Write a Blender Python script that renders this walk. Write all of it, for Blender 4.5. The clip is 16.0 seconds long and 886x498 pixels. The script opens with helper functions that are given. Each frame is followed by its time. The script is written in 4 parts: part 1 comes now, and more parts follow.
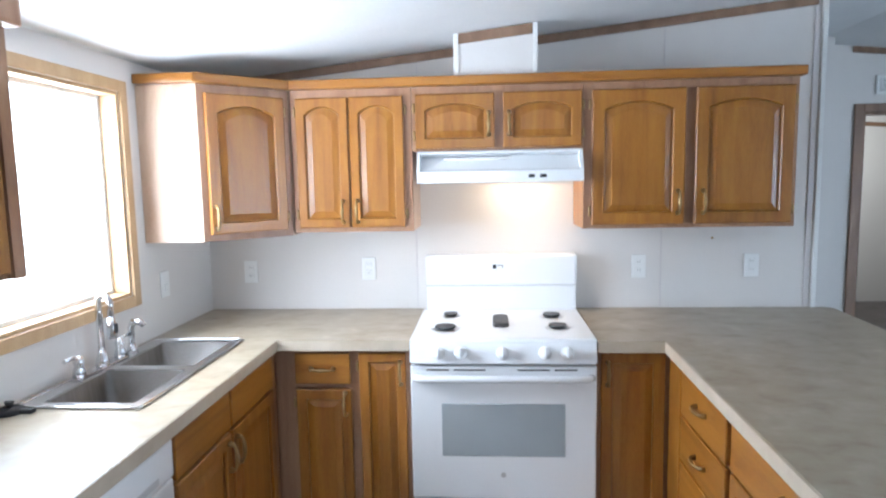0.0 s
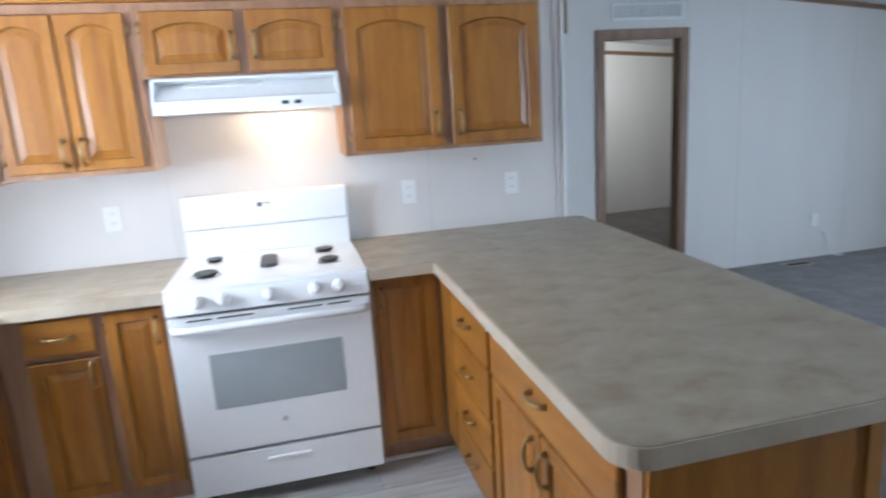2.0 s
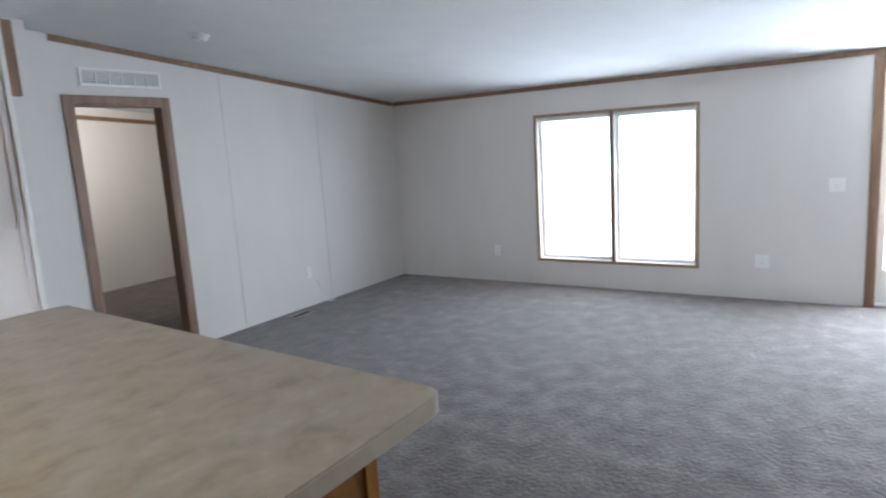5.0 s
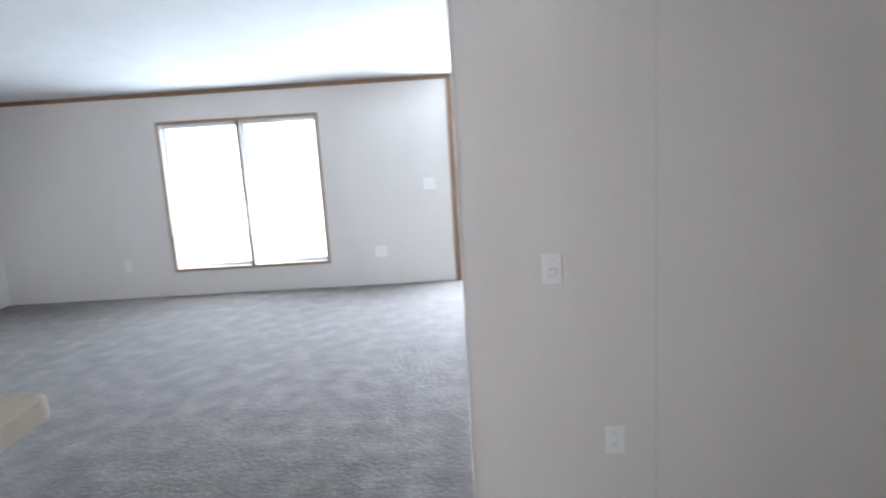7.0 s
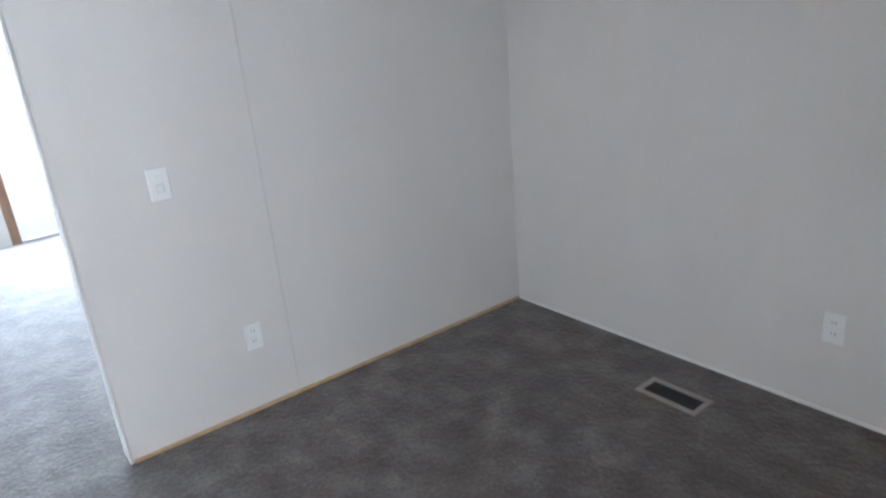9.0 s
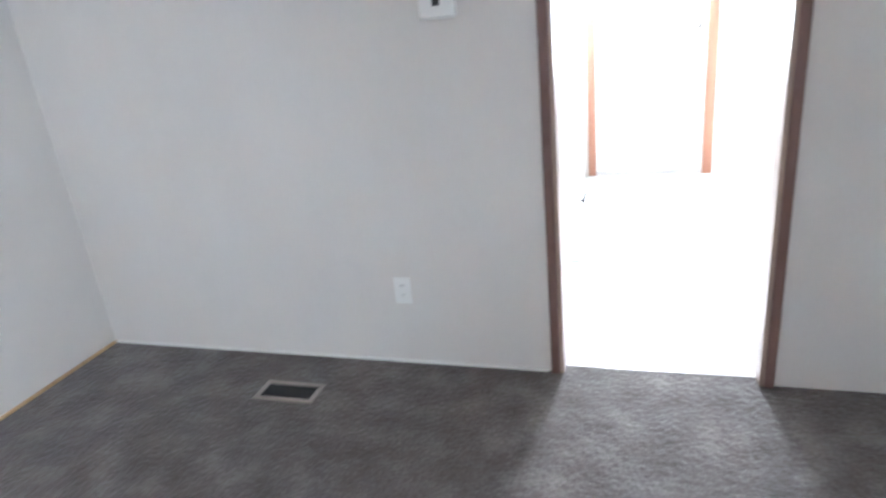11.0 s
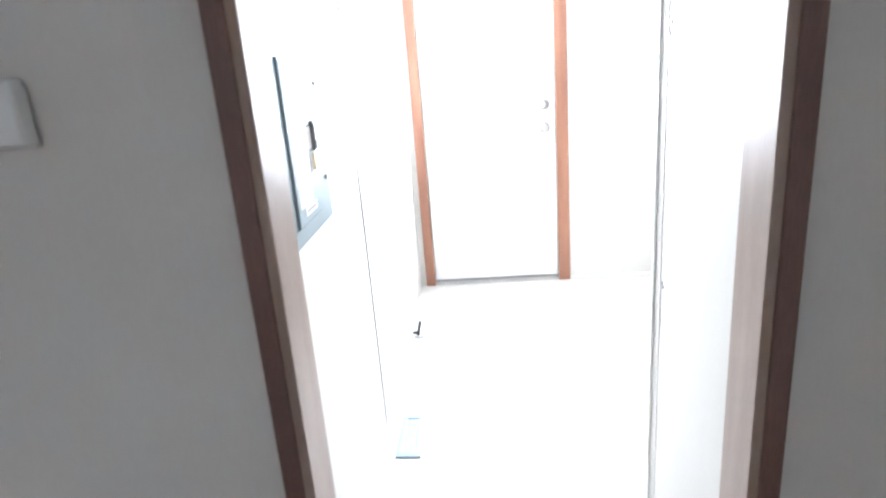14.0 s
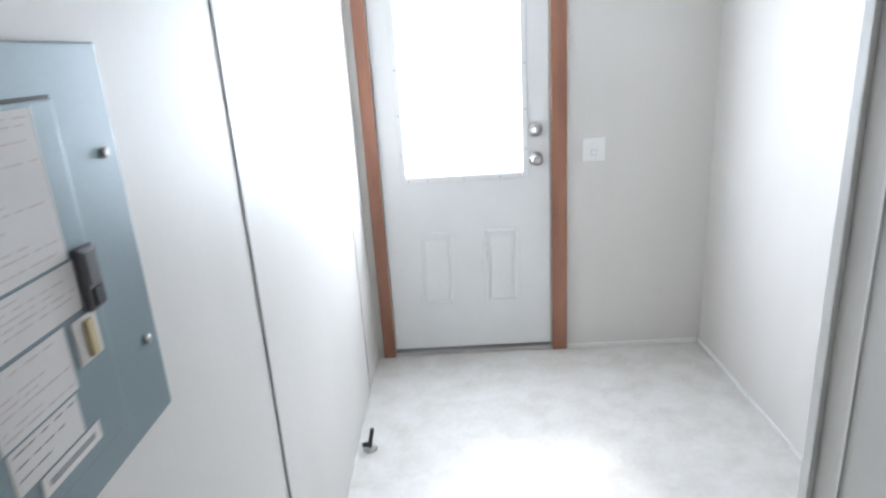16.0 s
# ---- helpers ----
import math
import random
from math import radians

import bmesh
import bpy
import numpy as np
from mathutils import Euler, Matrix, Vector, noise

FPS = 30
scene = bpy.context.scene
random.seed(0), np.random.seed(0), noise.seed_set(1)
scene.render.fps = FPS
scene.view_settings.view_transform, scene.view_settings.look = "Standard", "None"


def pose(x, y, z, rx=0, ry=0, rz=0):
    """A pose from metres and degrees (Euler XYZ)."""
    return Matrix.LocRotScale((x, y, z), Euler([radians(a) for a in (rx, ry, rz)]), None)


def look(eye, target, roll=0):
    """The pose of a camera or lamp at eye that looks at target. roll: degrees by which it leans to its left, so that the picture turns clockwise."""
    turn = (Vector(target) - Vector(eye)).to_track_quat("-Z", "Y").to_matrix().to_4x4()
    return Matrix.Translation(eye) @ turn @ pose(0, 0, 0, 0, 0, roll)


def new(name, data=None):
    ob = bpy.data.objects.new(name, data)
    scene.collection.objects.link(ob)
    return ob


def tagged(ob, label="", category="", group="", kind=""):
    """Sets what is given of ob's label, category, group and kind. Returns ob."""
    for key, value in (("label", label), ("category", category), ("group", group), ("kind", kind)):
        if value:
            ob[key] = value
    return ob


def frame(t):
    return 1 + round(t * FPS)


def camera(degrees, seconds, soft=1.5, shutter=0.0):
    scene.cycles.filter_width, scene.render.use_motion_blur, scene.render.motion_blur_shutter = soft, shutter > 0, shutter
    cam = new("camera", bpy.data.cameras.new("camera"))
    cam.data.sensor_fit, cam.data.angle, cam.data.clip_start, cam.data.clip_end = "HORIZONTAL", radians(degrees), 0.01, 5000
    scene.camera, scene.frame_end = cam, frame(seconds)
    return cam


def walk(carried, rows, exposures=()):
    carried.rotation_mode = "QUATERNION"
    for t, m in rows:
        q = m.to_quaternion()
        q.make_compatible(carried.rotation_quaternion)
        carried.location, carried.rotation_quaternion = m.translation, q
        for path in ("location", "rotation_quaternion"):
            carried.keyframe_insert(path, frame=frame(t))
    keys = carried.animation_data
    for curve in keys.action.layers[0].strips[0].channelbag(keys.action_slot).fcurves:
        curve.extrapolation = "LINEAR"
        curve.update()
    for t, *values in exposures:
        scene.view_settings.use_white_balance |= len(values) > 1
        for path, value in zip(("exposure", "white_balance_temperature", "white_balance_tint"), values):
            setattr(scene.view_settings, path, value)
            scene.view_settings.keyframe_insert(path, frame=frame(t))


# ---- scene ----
cam = camera(70.7, 16.0, soft=2.1, shutter=0.4)
PATH = [
    (0, (-0.055, -3.153, 1.575), (-0.198, -1.171, 1.352), -1.1),
    (0.5, (-0.043, -3.128, 1.54), (-0.175, -1.161, 1.203), -2.6),
    (1, (-0.046, -3.111, 1.52), (-0.166, -1.164, 1.075), -3.2),
    (1.5, (0.009, -3.096, 1.507), (0.003, -1.151, 1.04), -3.5),
    (2, (0.109, -3.067, 1.503), (0.569, -1.168, 1.075), -3.6),
    (2.5, (0.199, -3.034, 1.519), (0.833, -1.18, 1.121), -4.0),
    (3, (0.231, -3.011, 1.539), (1.161, -1.275, 1.189), -4.0),
    (3.5, (0.219, -2.969, 1.538), (1.427, -1.412, 1.196), -4.5),
    (5.8, (0.188, -3.099, 1.533), (2.001, -2.323, 1.197), -3.6),
    (6, (0.174, -3.114, 1.522), (2.025, -2.44, 1.177), -3.7),
    (6.5, (0.103, -3.202, 1.508), (2.046, -2.864, 1.172), -2.6),
    (7, (-0.013, -3.248, 1.508), (1.952, -3.198, 1.143), -3.6),
    (7.5, (-0.075, -3.196, 1.502), (1.842, -3.635, 1.135), -4.3),
    (8, (-0.158, -3.116, 1.488), (1.602, -3.973, 1.079), -5.8),
    (8.2, (-0.174, -3.123, 1.487), (1.524, -4.083, 1.049), -5.4),
    (10.3, (-0.069, -2.938, 1.287), (1.02, -4.341, 0.362), -5.9),
    (10.5, (-0.139, -3.001, 1.344), (0.784, -4.546, 0.472), -5.9),
    (11, (-0.286, -3.148, 1.374), (0.305, -4.923, 0.665), -6.1),
    (11.5, (-0.333, -3.286, 1.381), (0.094, -5.141, 0.768), -5.2),
    (12, (-0.337, -3.461, 1.388), (-0.093, -5.351, 0.782), -4.6),
    (12.5, (-0.279, -3.674, 1.389), (-0.182, -5.593, 0.835), -5.5),
    (13, (-0.305, -3.938, 1.386), (-0.18, -5.849, 0.811), -4.6),
    (13.5, (-0.326, -4.196, 1.376), (-0.093, -6.088, 0.771), -4.8),
    (14, (-0.331, -4.434, 1.433), (-0.182, -6.338, 0.839), -4.45),
    (14.5, (-0.291, -4.691, 1.453), (-0.181, -6.578, 0.8), -4.9),
    (15, (-0.309, -4.944, 1.46), (-0.066, -6.827, 0.832), -3.8),
    (15.5, (-0.31, -5.169, 1.462), (-0.144, -7.052, 0.81), -3.8),
    (16, (-0.311, -5.377, 1.48), (-0.265, -7.281, 0.87), -3.6),
]
EXPOSURES = [
    (0.0, -0.35, 5700, 10), (1.5, -0.3, 5650, 10), (2.5, -0.45, 5750, 11), (3.7, -0.35, 6150, 13), (6.0, 0.0, 6350, 16), (7.0, 0.3, 6250, 14), (8.0, 0.5, 6000, 10),
    (10.3, 1.2, 5750, 10), (12.5, 1.5, 5750, 10), (13.5, 1.2, 5800, 10), (14.0, 0.5, 5900, 10), (14.5, -0.15, 5950, 10), (15.0, -0.6, 6000, 10), (16.0, -1.15, 5950, 10)]
walk(cam, [(t, look(eye, target, roll)) for t, eye, target, roll in PATH], EXPOSURES)

# ---- world, sun, window light and bedroom fill ----
world = bpy.data.worlds.new("sky")
scene.world = world
world.use_nodes = True
wn = world.node_tree
sky = wn.nodes.new("ShaderNodeTexSky")
sky.sky_type, sky.sun_disc = "NISHITA", False
sky.sun_elevation, sky.sun_rotation = radians(49), radians(165.6)
wn.links.new(sky.outputs[0], wn.nodes["Background"].inputs[0])
wn.nodes["Background"].inputs[1].default_value = 0.12

sun_data = bpy.data.lights.new("sun", "SUN")
sun_data.energy, sun_data.angle, sun_data.color = 3.8, radians(5), (1.0, 0.96, 0.90)
sun_ob = new("sun", sun_data)
sun_ob.matrix_world = look((1.6, -14.7, 9.2), (-0.4, -6.9, 0))


def window_or_fill_light(x, y, z, toward, w, h, watts, color=(0.93, 0.97, 1.0)):
    """Area lamp: sky light in a window's or door's opening, and the added bedroom fill."""
    d = bpy.data.lights.new("window_or_fill_light", "AREA")
    d.shape, d.size, d.size_y, d.energy, d.color = "RECTANGLE", w, h, watts, color
    o = new("window_or_fill_light", d)
    o.matrix_world = look((x, y, z), (x + toward[0], y + toward[1], z + toward[2]))
    return o


SKY = (0.75, 0.885, 1.0)
window_or_fill_light(-1.628, -1.1675, 1.5325, (1, 0, 0.0), 0.86, 0.81, 60, (0.88, 0.945, 1.0))
window_or_fill_light(6.427, -0.712, 1.0325, (-1, 0, 0), 0.765, 1.46, 22, SKY)
window_or_fill_light(6.427, -1.5145, 1.0325, (-1, 0, 0), 0.75, 1.46, 22, SKY)
window_or_fill_light(6.43, -3.68, 0.99, (-1, 0, 0), 0.82, 1.95, 185, SKY)
window_or_fill_light(-0.3625, -8.325, 1.3675, (0, 1, 0), 0.561, 0.925, 78, (0.90, 0.95, 1.0))
# Added fill lamp, unseen inside the bedroom, to brighten its back wall.
window_or_fill_light(3.6, 3.3, 2.0, (0.6, 1, -0.5), 0.6, 0.5, 26, (1, 0.98, 0.9))

# ---- materials ----


def material(name, color=(0.8, 0.8, 0.8), rough=0.5, metal=0.0):
    m = bpy.data.materials.new(name)
    m.use_nodes = True
    b = m.node_tree.nodes["Principled BSDF"]
    b.inputs["Base Color"].default_value = (*color, 1)
    b.inputs["Roughness"].default_value = rough
    b.inputs["Metallic"].default_value = metal
    return m


def mottled(name, stops, scale=(1, 1, 1), size=5.0, rough=0.5, metal=0.0, fine=60.0, fine_amount=0.25, bump=0.1, bump_distance=0.002,
            detail=6.0, rand=0.0, distortion=0.0, bump_scale=None):
    """Noise at two scales through a colour ramp, with fine relief."""
    m = material(name, stops[0][1], rough, metal)
    n, l = m.node_tree.nodes, m.node_tree.links
    b = n["Principled BSDF"]
    tc, mp = n.new("ShaderNodeTexCoord"), n.new("ShaderNodeMapping")
    mp.inputs["Scale"].default_value = scale
    l.new(tc.outputs["Object"], mp.inputs[0])
    source = mp.outputs[0]
    if rand:
        info, add = n.new("ShaderNodeObjectInfo"), n.new("ShaderNodeVectorMath")
        mul = n.new("ShaderNodeMath")
        mul.operation = "MULTIPLY"
        mul.inputs[1].default_value = 37.0
        l.new(info.outputs["Random"], mul.inputs[0])
        l.new(mp.outputs[0], add.inputs[0])
        l.new(mul.outputs[0], add.inputs[1])
        source = add.outputs[0]
    big, small = n.new("ShaderNodeTexNoise"), n.new("ShaderNodeTexNoise")
    big.inputs["Scale"].default_value, big.inputs["Detail"].default_value = size, detail
    big.inputs["Distortion"].default_value = distortion
    small.inputs["Scale"].default_value, small.inputs["Detail"].default_value = fine, 3
    l.new(source, big.inputs["Vector"])
    l.new(source, small.inputs["Vector"])
    mix = n.new("ShaderNodeMix")
    mix.data_type = "FLOAT"
    mix.inputs[0].default_value = fine_amount
    l.new(big.outputs[0], mix.inputs[2])
    l.new(small.outputs[0], mix.inputs[3])
    ramp = n.new("ShaderNodeValToRGB")
    while len(ramp.color_ramp.elements) < len(stops):
        ramp.color_ramp.elements.new(0.5)
    for e, (p, c) in zip(ramp.color_ramp.elements, stops):
        e.position, e.color = p, (*c, 1)
    l.new(mix.outputs[0], ramp.inputs[0])
    color = ramp.outputs[0]
    if rand:
        hsv = n.new("ShaderNodeHueSaturation")
        rng = n.new("ShaderNodeMapRange")
        rng.inputs["To Min"].default_value, rng.inputs["To Max"].default_value = 1 - rand, 1 + rand
        l.new(info.outputs["Random"], rng.inputs[0])
        l.new(rng.outputs[0], hsv.inputs["Value"])
        l.new(color, hsv.inputs["Color"])
        color = hsv.outputs[0]
    l.new(color, b.inputs["Base Color"])
    bp = n.new("ShaderNodeBump")
    bp.inputs["Strength"].default_value, bp.inputs["Distance"].default_value = bump, bump_distance
    relief = small
    if bump_scale:
        relief = n.new("ShaderNodeTexNoise")
        relief.inputs["Scale"].default_value, relief.inputs["Detail"].default_value = bump_scale, 4
        l.new(tc.outputs["Object"], relief.inputs["Vector"])
    l.new(relief.outputs[0], bp.inputs["Height"])
    l.new(bp.outputs[0], b.inputs["Normal"])
    return m


WALL = mottled("vinyl_wallboard", [(0.3, (0.648, 0.617, 0.585)), (0.7, (0.708, 0.677, 0.645))], (1, 1, 0.25), 3, 0.6, fine=220, fine_amount=0.35, bump=0.08)
WALL_CREAM = mottled("cream_wallboard", [(0.3, (0.655, 0.63, 0.592)), (0.7, (0.715, 0.69, 0.655))], (1, 1, 0.25), 3, 0.55, fine=220, fine_amount=0.35, bump=0.08)
CEIL = mottled("textured_ceiling", [(0.3, (0.70, 0.72, 0.73)), (0.7, (0.79, 0.80, 0.80))], (1, 1, 1), 4, 0.85, fine=90, fine_amount=0.5, bump=0.5, bump_distance=0.004)
CARPET = mottled("taupe_carpet", [(0.32, (0.050, 0.038, 0.032)), (0.5, (0.098, 0.079, 0.070)), (0.66, (0.165, 0.140, 0.128))], (1, 1, 1), 6.5, 0.95, fine=75, fine_amount=0.38,
                 bump=1.0, bump_distance=0.008, detail=9, bump_scale=38)
cb = CARPET.node_tree.nodes["Principled BSDF"]
cb.inputs["Sheen Weight"].default_value, cb.inputs["Sheen Roughness"].default_value = 0.32, 0.4
PLANK = mottled("grey_vinyl_plank", [(0.25, (0.33, 0.315, 0.31)), (0.5, (0.50, 0.485, 0.47)), (0.75, (0.62, 0.61, 0.59))], (1.2, 14, 1), 3, 0.42, fine=40, fine_amount=0.3,
                bump=0.15, rand=0.18, distortion=0.6)
SHEET = mottled("marbled_sheet_vinyl", [(0.3, (0.55, 0.52, 0.475)), (0.5, (0.62, 0.595, 0.56)), (0.7, (0.68, 0.66, 0.635))], (1, 1, 1), 9, 0.26, fine=45, fine_amount=0.3,
                bump=0.1, distortion=0.4)
OAK = mottled("honey_oak", [(0.22, (0.150, 0.048, 0.006)), (0.48, (0.275, 0.106, 0.013)), (0.75, (0.37, 0.162, 0.024))], (9, 9, 0.9), 2.2, 0.33, fine=45, fine_amount=0.3,
              bump=0.12, rand=0.08, distortion=0.8)
OAK_H = mottled("honey_oak_level", [(0.22, (0.150, 0.048, 0.006)), (0.48, (0.275, 0.106, 0.013)), (0.75, (0.37, 0.162, 0.024))], (0.9, 0.9, 9), 2.2, 0.33, fine=45,
                fine_amount=0.3, bump=0.12, rand=0.08, distortion=0.8)
STILE = mottled("oak_face_frame", [(0.28, (0.19, 0.092, 0.045)), (0.5, (0.30, 0.158, 0.085)), (0.72, (0.39, 0.225, 0.130))], (10, 10, 1), 2.2, 0.4, fine=45, fine_amount=0.3,
                bump=0.1, rand=0.06)
# Pale cabinet-side veneer, with the window's glare put into the colour.
PALE_LIT_VENEER = mottled("pale_lit_oak_veneer", [(0.25, (0.40, 0.26, 0.165)), (0.5, (0.52, 0.37, 0.26)), (0.75, (0.60, 0.45, 0.33))], (7, 7, 0.9), 2.2, 0.34, fine=45, fine_amount=0.3,
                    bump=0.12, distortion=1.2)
TRIM = mottled("brown_wood_trim", [(0.3, (0.15, 0.082, 0.045)), (0.7, (0.27, 0.16, 0.095))], (6, 6, 1), 3, 0.5, fine=50, fine_amount=0.35, bump=0.1)
CASING = mottled("reddish_door_casing", [(0.3, (0.20, 0.085, 0.05)), (0.7, (0.33, 0.155, 0.09))], (8, 8, 0.8), 3, 0.45, fine=50, fine_amount=0.35, bump=0.1)
DARK_CASING = mottled("dark_mauve_casing", [(0.3, (0.125, 0.066, 0.054)), (0.7, (0.21, 0.12, 0.098))], (8, 8, 0.8), 3, 0.45, fine=50, fine_amount=0.35, bump=0.1)
# Paler copy of the dark casing: gloss and door light put into the colour.
JAMB = mottled("lit_brown_jamb", [(0.3, (0.27, 0.185, 0.145)), (0.7, (0.38, 0.275, 0.225))], (8, 8, 0.8), 3, 0.4, fine=50, fine_amount=0.35, bump=0.1)
LIVING_WOOD = mottled("tan_brown_casing", [(0.3, (0.22, 0.145, 0.085)), (0.7, (0.34, 0.235, 0.145))], (6, 6, 1), 3, 0.45, fine=50, fine_amount=0.35, bump=0.1)
WINDOW_WOOD = mottled("pale_oak_casing", [(0.3, (0.40, 0.26, 0.13)), (0.7, (0.55, 0.38, 0.21))], (6, 6, 1), 3, 0.45, fine=50, fine_amount=0.35, bump=0.1)
LAMINATE = mottled("mottled_laminate", [(0.30, (0.245, 0.185, 0.118)), (0.46, (0.325, 0.268, 0.188)), (0.58, (0.355, 0.305, 0.225)), (0.72, (0.43, 0.375, 0.29))], (1, 1.25, 1), 7.5, 0.34,
                   fine=30, fine_amount=0.22, bump=0.05, distortion=0.35)
LAM_EDGE = mottled("laminate_edge", [(0.25, (0.38, 0.31, 0.225)), (0.75, (0.53, 0.46, 0.36))], (1, 1, 1), 7, 0.4, fine=30, bump=0.05)
ENAMEL = mottled("white_enamel", [(0.3, (0.80, 0.81, 0.82)), (0.7, (0.84, 0.85, 0.85))], (1, 1, 1), 2, 0.22, fine=80, bump=0.02)
PLASTIC = material("white_plastic", (0.80, 0.80, 0.78), 0.35)
SLOT = material("dark_slot", (0.03, 0.03, 0.03), 0.6)
GREY_SEAM = material("grey_seam_strip", (0.30, 0.30, 0.29), 0.5)
PALE_SEAM = material("pale_seam_strip", (0.615, 0.58, 0.565), 0.5)
# White plastic darkened by colour, for the shade in recesses and gaps.
RECESS = material("shaded_white_plastic", (0.55, 0.56, 0.57), 0.4)
WHITE_TRIM = mottled("white_trim_paint", [(0.3, (0.72, 0.71, 0.68)), (0.7, (0.80, 0.79, 0.76))], (1, 1, 1), 5, 0.4, fine=60, bump=0.05)
DOOR_WHITE = mottled("white_door_paint", [(0.3, (0.76, 0.76, 0.75)), (0.7, (0.82, 0.82, 0.81))], (1, 1, 1), 3, 0.4, fine=70, bump=0.05)
CHROME = material("chrome", (0.75, 0.76, 0.78), 0.12, 1.0)
STEEL = mottled("brushed_stainless", [(0.3, (0.42, 0.41, 0.40)), (0.7, (0.56, 0.55, 0.54))], (1, 20, 1), 6, 0.3, 1.0, fine=90, bump=0.05)
# Darker copy of the sink steel: the bowls' shade and dark reflections as colour.
BOWL = mottled("shaded_satin_steel", [(0.3, (0.24, 0.225, 0.21)), (0.7, (0.33, 0.315, 0.30))], (1, 12, 1), 5, 0.38, 1.0, fine=90, bump=0.05)
BRASS = material("antique_brass", (0.34, 0.235, 0.11), 0.32, 0.9)
IRON = mottled("burner_iron", [(0.3, (0.05, 0.05, 0.05)), (0.7, (0.10, 0.10, 0.10))], (1, 1, 1), 20, 0.55, 0.3, fine=90, bump=0.3)
OVEN_GLASS = mottled("grey_oven_glass", [(0.3, (0.30, 0.33, 0.34)), (0.7, (0.36, 0.39, 0.40))], (1, 1, 1), 3, 0.12, fine=260, bump=0.02)
PANEL_GREY = mottled("grey_enamelled_steel", [(0.3, (0.17, 0.225, 0.245)), (0.7, (0.22, 0.28, 0.30))], (1, 1, 1), 4, 0.42, 0.15, fine=180, bump=0.12)
PAPER = mottled("printed_paper", [(0.3, (0.66, 0.63, 0.60)), (0.7, (0.73, 0.70, 0.67))], (1, 1, 1), 12, 0.7, fine=80, bump=0.03)
INK = material("faded_red_ink", (0.60, 0.52, 0.49), 0.7)
INK_GREY = material("grey_ink", (0.30, 0.29, 0.29), 0.7)
NOTE = material("yellowed_tape", (0.58, 0.48, 0.26), 0.6)
BROWN_VENT = mottled("brown_metal_register", [(0.3, (0.26, 0.215, 0.185)), (0.7, (0.34, 0.29, 0.255))], (1, 1, 1), 10, 0.5, 0.2, fine=80)
BLUE_VENT = material("pale_grey_register", (0.22, 0.30, 0.35), 0.4, 0.3)
LATCH = material("dark_grey_plastic", (0.085, 0.085, 0.09), 0.45)
BLACK = material("black_rubber", (0.012, 0.012, 0.014), 0.5)
GRASS = mottled("pale_dry_ground", [(0.3, (0.30, 0.30, 0.24)), (0.7, (0.46, 0.45, 0.38))], (1, 1, 1), 0.4, 0.9, fine=6, bump=0.3)
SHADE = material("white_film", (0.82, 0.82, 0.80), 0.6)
WARM_LENS = material("lamp_lens", (0.9, 0.85, 0.75), 0.4)
GLASS = bpy.data.materials.new("clear_glass")
GLASS.use_nodes = True
gb = GLASS.node_tree.nodes["Principled BSDF"]
gb.inputs["Roughness"].default_value, gb.inputs["Transmission Weight"].default_value, gb.inputs["IOR"].default_value = 0.02, 1.0, 1.05

# ---- mesh helpers ----


def root_of(ob):
    while ob.parent:
        ob = ob.parent
    return ob


def thing(name, loc, label, category, group="", kind=""):
    e = new(name)
    e.empty_display_size = 0.1
    e.location = loc
    return tagged(e, label, category, group, kind)


def part(name, bm, mat, parent=None, label=""):
    """One mesh object out of bm, whose places are in the frame in which its root's location was given."""
    if parent:
        base = root_of(parent).location
        for v in bm.verts:
            v.co -= base
    bmesh.ops.recalc_face_normals(bm, faces=bm.faces)
    me = bpy.data.meshes.new(name)
    bm.to_mesh(me)
    bm.free()
    me.materials.append(mat)
    ob = new(name, me)
    if parent:
        ob.parent = parent
    return tagged(ob, label)


def box(x0, x1, y0, y1, z0, z1, bevel=0.0, bm=None, seg=2):
    own = bmesh.new()
    c = bmesh.ops.create_cube(own, size=1.0)
    for v in c["verts"]:
        v.co = Vector(((x0 + x1) / 2 + v.co.x * (x1 - x0), (y0 + y1) / 2 + v.co.y * (y1 - y0), (z0 + z1) / 2 + v.co.z * (z1 - z0)))
    if bevel:
        bmesh.ops.bevel(own, geom=list(own.edges), offset=bevel, segments=seg, affect="EDGES", profile=0.6)
    if bm is None:
        return own
    return merge(bm, own)


def merge(bm, other):
    me = bpy.data.meshes.new("tmp")
    other.to_mesh(me)
    other.free()
    bm.from_mesh(me)
    bpy.data.meshes.remove(me)
    return bm


def tube(points, radius, seg=10, bm=None, closed_ends=True):
    """A round bar along points; radius may be a list."""
    bm = bm or bmesh.new()
    pts = [Vector(p) for p in points]
    rings = []
    side = None
    for i, p in enumerate(pts):
        d = (pts[min(i + 1, len(pts) - 1)] - pts[max(i - 1, 0)]).normalized()
        if side is None:
            side = d.orthogonal().normalized()
        side = (side - d * side.dot(d)).normalized()
        up = d.cross(side)
        r = radius[i] if isinstance(radius, (list, tuple)) else radius
        rings.append([bm.verts.new(p + side * (r * math.cos(a)) + up * (r * math.sin(a))) for a in (2 * math.pi * k / seg for k in range(seg))])
    for a, b in zip(rings, rings[1:]):
        for k in range(seg):
            bm.faces.new((a[k], a[(k + 1) % seg], b[(k + 1) % seg], b[k])).smooth = True
    if closed_ends:
        bm.faces.new(rings[0][::-1])
        bm.faces.new(rings[-1])
    return bm


